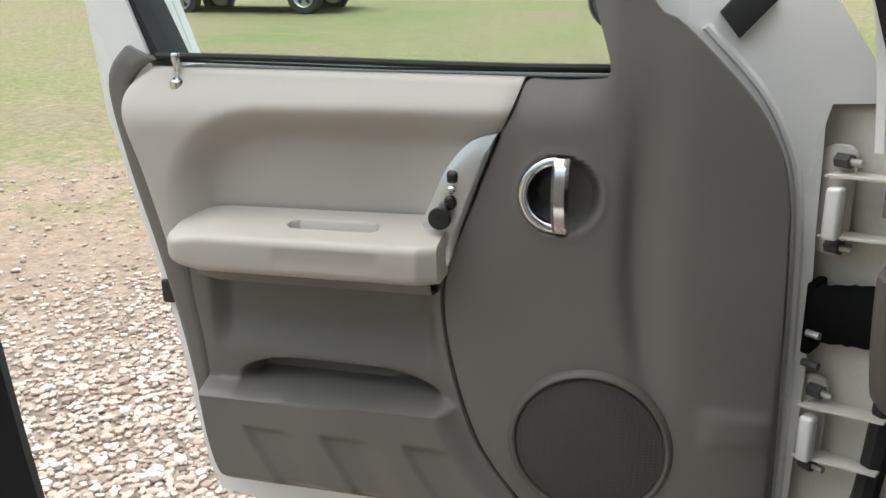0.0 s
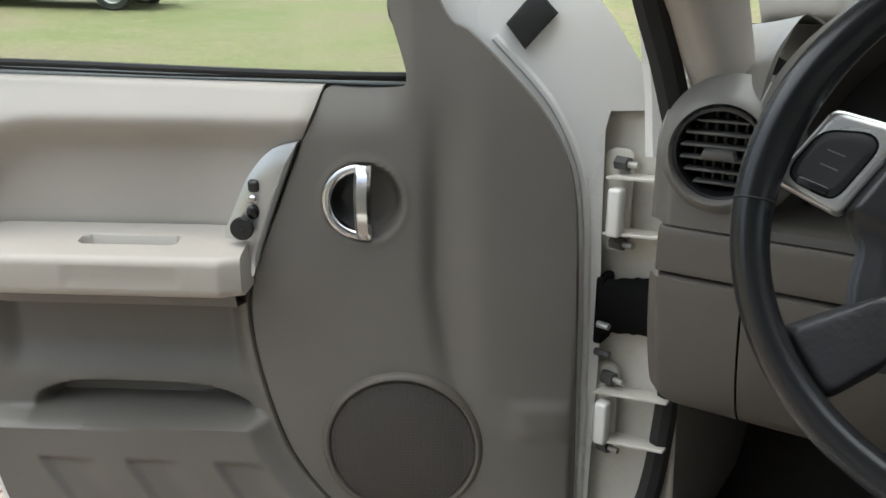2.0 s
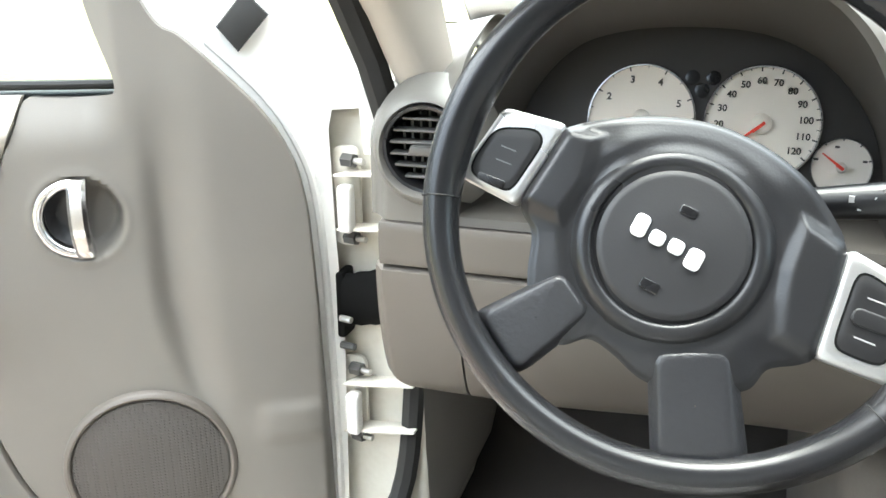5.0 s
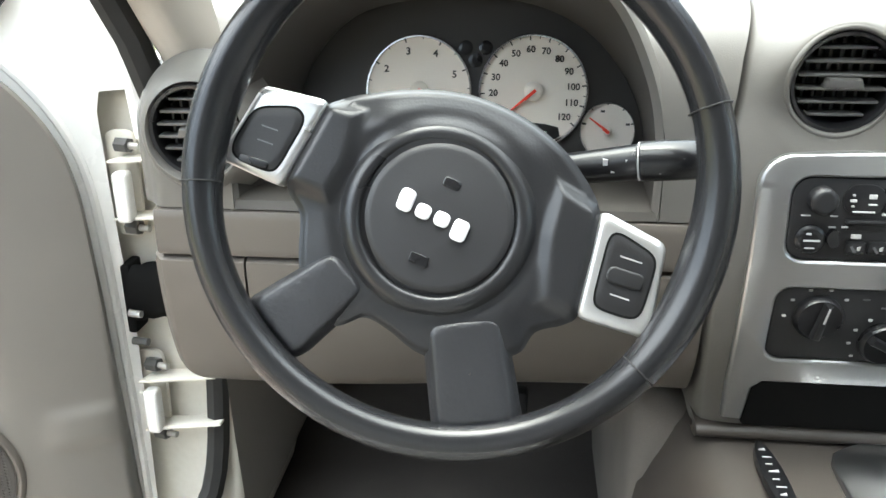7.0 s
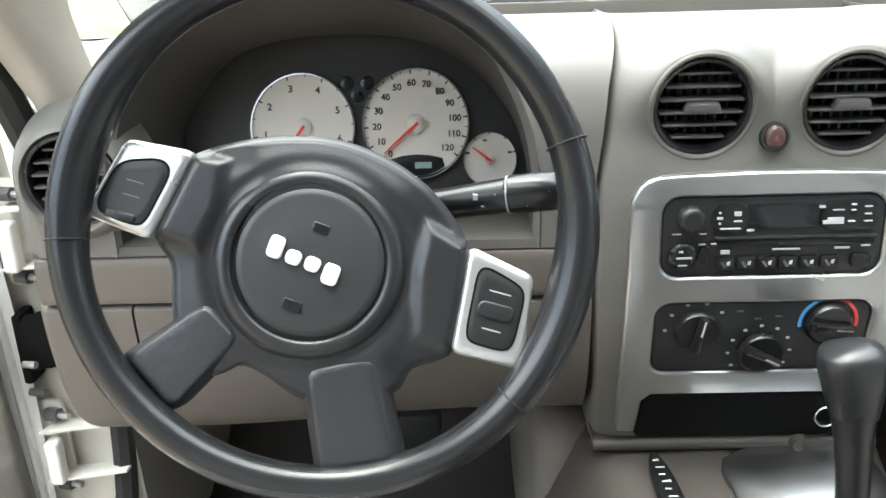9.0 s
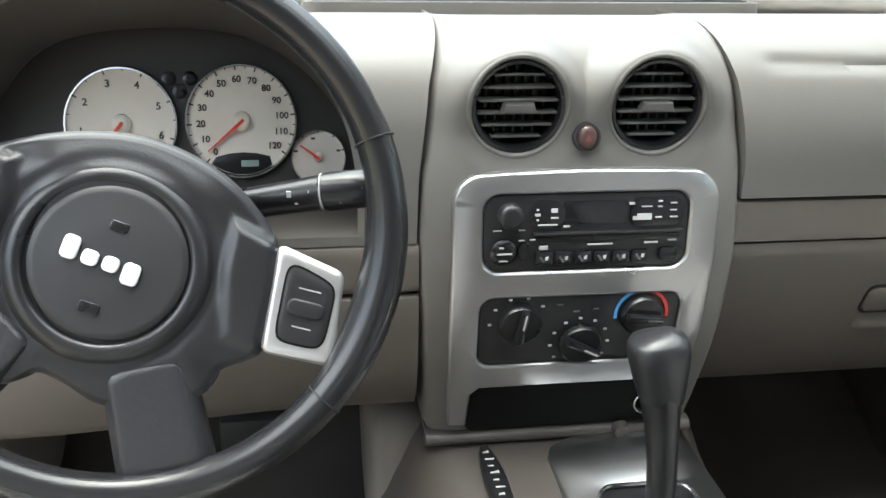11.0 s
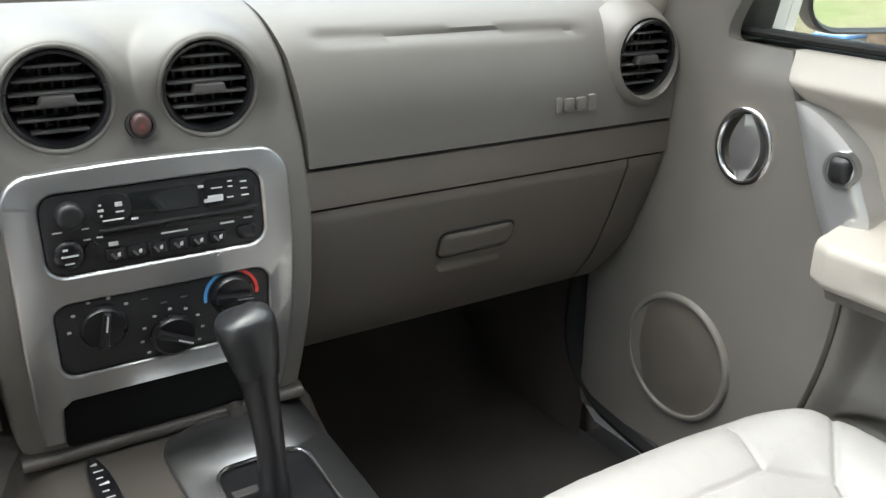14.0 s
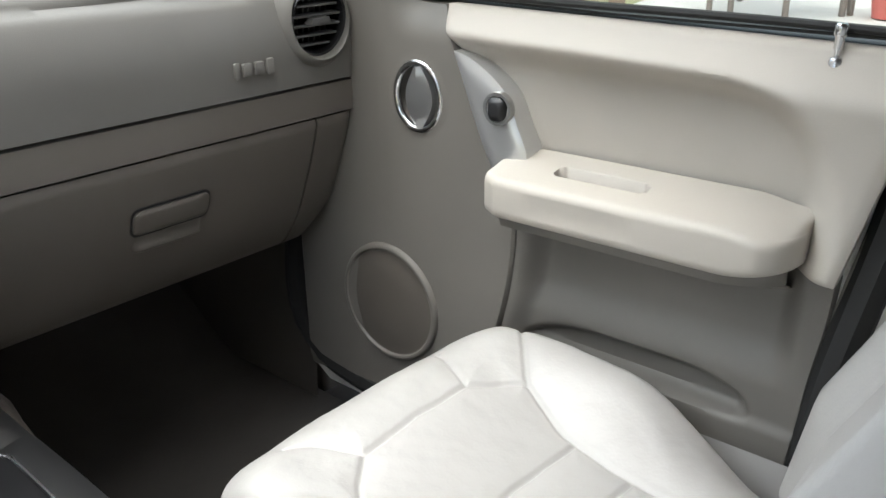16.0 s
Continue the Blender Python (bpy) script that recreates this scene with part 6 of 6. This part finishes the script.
# ---- outside: parked car, bin, table, trees ----
def parked_car():
    c = thing("parked_car", "dark grey parked off-road car with alloy wheels", "car")
    paint = material("dark_grey_paint", (0.05, 0.052, 0.055), 0.3, vary=0.1, fine=60, bump=0.0, coat=0.5)
    side = [(-2.15, 0.45), (-2.18, 0.95), (-1.95, 1.12), (-0.95, 1.16), (-0.35, 1.72), (1.75, 1.76), (2.10, 1.20), (2.15, 0.50), (1.85, 0.40), (-1.9, 0.40)]
    part("body", prism(side, -0.86, 0.86, lambda a, n, b: (a, n, b), 0.05), paint, c)
    for s in (-1, 1):
        part("side_window", prism([(-0.78, 1.18), (-0.28, 1.64), (0.55, 1.67), (0.55, 1.18)], 0.865, 0.875, lambda a, n, b: (a, s * n, b)), LCD, c)
        part("side_window", prism([(0.65, 1.18), (0.65, 1.67), (1.60, 1.68), (1.85, 1.20)], 0.865, 0.875, lambda a, n, b: (a, s * n, b)), LCD, c)
        part("side_step", box((-0.95, s * 0.86 - 0.04, 0.34), (0.95, s * 0.86 + 0.06, 0.42), 0.02), BLACK, c)
        for x in (-1.33, 1.33):
            w = part("wheel", sheet([[(x + r * math.cos(a), s * y, 0.36 + r * math.sin(a)) for a in np.linspace(0, 2 * math.pi, 32, endpoint=False)] for r, y in ((0.22, 0.90), (0.34, 0.91), (0.36, 0.87), (0.36, 0.70), (0.30, 0.66))], close_v=True), RUBBER, c, "black tyre")
            part("rim", sheet([[(x + r * math.cos(a), s * y, 0.36 + r * math.sin(a)) for a in np.linspace(0, 2 * math.pi, 32, endpoint=False)] for r, y in ((0.23, 0.905), (0.21, 0.89), (0.19, 0.86), (0.08, 0.86), (0.07, 0.89), (0.001, 0.89))], close_v=True), SATIN, w, "silver alloy rim")
            for k in range(5):
                a = 2 * math.pi * k / 5 + 0.3
                part("spoke_gap", prism([(x + rr * math.cos(a + d), 0.36 + rr * math.sin(a + d)) for rr, d in ((0.10, -0.25), (0.18, -0.22), (0.18, 0.22), (0.10, 0.25))], 0.863, 0.868, lambda p, n, q: (p, s * n, q)), BLACK, w)
    return c


pc = parked_car()
pc.matrix_world = pose(-16.2, 9.35, rise(-15.4, 8.5) - 0.02, 0, 0, 33)


def trunk(name, at, r, height, lean, label, seed):
    t = thing(name, label, "tree", "trees")
    rng = random.Random(seed)
    bark = material("bark", (0.20, 0.14, 0.10), 0.9, fine=30, bump=0.9, vary=0.3, coarse=3, depth=0.02)
    z0 = rise(at[0], at[1]) - 0.1
    line = resample([(at[0], at[1], z0), (at[0] + lean, at[1] + 0.1, z0 + height * 0.5), (at[0] + lean * 1.4, at[1], z0 + height)], 14)
    part("trunk", tube(line, [r * (1.35 - 0.6 * k / 13) if k else r * 1.7 for k in range(14)], 12), bark, t)
    leaf = material("foliage", (0.07, 0.10, 0.03), 0.8, fine=3, bump=0, vary=0.4)
    verts, faces = [], []
    top = Vector(line[-1])
    for k in range(7):
        a = rng.uniform(0, 6.28)
        tip = top + Vector((math.cos(a) * 2.2, math.sin(a) * 2.2, rng.uniform(0.3, 2.2)))
        part("limb", tube(resample([tuple(line[9]), tuple((Vector(line[9]) + tip) / 2 + Vector((0, 0, 0.4))), tuple(tip)], 6), [r * 0.4, r * 0.35, r * 0.28, r * 0.2, r * 0.13, r * 0.06], 6), bark, t)
        for q in range(420):
            c = tip + Vector((rng.gauss(0, 0.8), rng.gauss(0, 0.8), rng.gauss(0, 0.5)))
            d = Vector((rng.gauss(0, 1), rng.gauss(0, 1), rng.gauss(0, 1))).normalized() * 0.10
            e = d.orthogonal().normalized() * 0.06
            n = len(verts)
            verts += [c - d, c + e, c + d, c - e]
            faces.append((n, n + 1, n + 2, n + 3))
    me = bpy.data.meshes.new("crown")
    me.from_pydata([tuple(v) for v in verts], [], faces)
    me.materials.append(leaf)
    ob = new("crown", me)
    ob.parent = t
    return t


trunk("tree", (7.45, 3.80), 0.105, 4.5, 0.1, "broad brown tree trunk on the grass", 1)
trunk("tree", (7.75, 3.43), 0.062, 4.0, 0.1, "slim pale tree trunk on the grass", 2)
bin_ = thing("storage_bin", "pale blue plastic bin standing outside", "bin")
bz = rise(7.35, 4.2)
blue = material("pale_blue_plastic", (0.16, 0.34, 0.70), 0.5, fine=80, bump=0.05)
part("tub", prism(rounded(7.20, 7.55, bz, bz + 0.22, 0.03), 4.02, 4.36, lambda a, n, b: (a, n, b), 0.02), plain("white_plastic", (0.75, 0.78, 0.80), 0.5), bin_)
part("lid", box((7.17, 3.99, bz + 0.22), (7.58, 4.39, bz + 0.26), 0.012), blue, bin_)
part("lid_band", box((7.185, 4.005, bz + 0.14), (7.565, 4.375, bz + 0.17), 0.01), blue, bin_)
slab = part("pavement", sheet([[(x, y, rise(x, y) + 0.03) for x in np.linspace(7.4, 15.0, 14)] for y in np.linspace(-6, 3.5, 14)]), material("pale_concrete", (0.36, 0.335, 0.305), 0.9, fine=12, bump=0.3, vary=0.15, coarse=0.8, depth=0.01))
tagged(slab, "pale worn concrete pavement", "pavement", kind="structure")
table = thing("picnic_table", "weathered grey wooden table with dark legs", "table")
tz = rise(8.5, 2.0) + 0.03
wood = material("weathered_wood", (0.16, 0.13, 0.11), 0.8, fine=25, bump=0.5, vary=0.3, depth=0.004)
for k in range(4):
    part("plank", box((8.10 + 0.2 * k, 1.35, tz + 0.70), (8.28 + 0.2 * k, 2.75, tz + 0.74), 0.008), wood, table)
for x, y in ((8.12, 2.62), (8.16, 2.42), (8.2, 1.90), (8.42, 1.45), (8.50, 1.40), (8.85, 2.6), (8.85, 1.5)):
    part("leg", tube([(x + 0.03, y, tz - 0.05), (x, y, tz + 0.70)], 0.032, 8), wood, table)
tub = thing("red_tub", "dull red plastic tub on the pavement", "tub")
part("wall", lathe([(0.20, 0.0), (0.25, 0.36), (0.26, 0.36), (0.23, 0.34), (0.18, 0.03), (0.001, 0.03)], 24, "z"), material("dull_red", (0.42, 0.10, 0.08), 0.6, fine=60), tub)
tub.location = (8.5, 1.0, rise(8.5, 1.0) + 0.03)

# ---- gravel, grass, far woods ----
rng = np.random.default_rng(5)


def stones(n):
    base = bmesh.new()
    bmesh.ops.create_icosphere(base, subdivisions=1, radius=1)
    base.verts.ensure_lookup_table()
    bv = np.array([v.co for v in base.verts])
    bf = np.array([[v.index for v in f.verts] for f in base.faces])
    base.free()
    V, Fc = [], []
    k = 0
    while k < n:
        x, y = rng.uniform(-6.2, -0.9), rng.uniform(-1.7, 3.2)
        d = math.hypot(x, y)
        if rng.uniform() > max(0.05, 1 - max(0.0, d - 2.9) / 1.6) * smooth(-1.7, -0.5, y) * smooth(-0.9, -1.35, x):
            continue
        size = rng.uniform(0.008, 0.015) * (1.6 if rng.uniform() < 0.12 else 1)
        sc = size * np.array([rng.uniform(0.8, 1.3), rng.uniform(0.7, 1.1), rng.uniform(0.45, 0.8)])
        a = rng.uniform(0, 6.28)
        p = bv * sc * rng.uniform(0.82, 1.15, (len(bv), 1))
        p = np.stack([p[:, 0] * math.cos(a) - p[:, 1] * math.sin(a), p[:, 0] * math.sin(a) + p[:, 1] * math.cos(a), p[:, 2]], 1)
        V.append(p + (x, y, rise(x, y) + size * 0.35))
        Fc.append(bf + k * len(bv))
        k += 1
    me = bpy.data.meshes.new("gravel")
    me.from_pydata(np.concatenate(V).tolist(), [], np.concatenate(Fc).tolist())
    m = bpy.data.materials.new("gravel_stone")
    m.use_nodes = True
    t = m.node_tree
    g = t.nodes.new("ShaderNodeNewGeometry")
    r = t.nodes.new("ShaderNodeValToRGB")
    e = r.color_ramp.elements
    e[0].color, e[1].color = (0.22, 0.17, 0.14, 1), (0.66, 0.60, 0.53, 1)
    for pos, c in ((0.3, (0.42, 0.33, 0.27, 1)), (0.6, (0.52, 0.42, 0.35, 1)), (0.8, (0.40, 0.36, 0.32, 1))):
        e.new(pos).color = c
    t.links.new(g.outputs["Random Per Island"], r.inputs[0])
    t.links.new(r.outputs[0], t.nodes["Principled BSDF"].inputs["Base Color"])
    t.nodes["Principled BSDF"].inputs["Roughness"].default_value = 0.85
    me.materials.append(m)
    return tagged(new("gravel", me), "loose pale pink and cream gravel stones", "gravel", kind="stuff")


stones(24000)


# Unseen backdrop of foliage, added to close off light along the horizon.
def woods():
    V, Fc = [], []
    for k in range(9000):
        a = rng.uniform(0, 6.283)
        d = rng.uniform(48, 60)
        z = 3.0 + 11 * rng.uniform() ** 1.3 * (0.7 + 0.3 * math.sin(a * 9))
        c = np.array([d * math.cos(a), d * math.sin(a), z])
        p = rng.normal(size=(3, 3)) * 0.8
        n0 = len(V)
        V += (c + p).tolist()
        Fc.append((n0, n0 + 1, n0 + 2))
    me = bpy.data.meshes.new("unseen_woods")
    me.from_pydata(V, [], Fc)
    me.materials.append(material("far_foliage", (0.06, 0.085, 0.03), 0.9, fine=2, bump=0, vary=0.4, coarse=0.3))
    return tagged(new("unseen_woods", me), "unseen ring of green woods, added to close the horizon", "woods", kind="stuff")


woods()
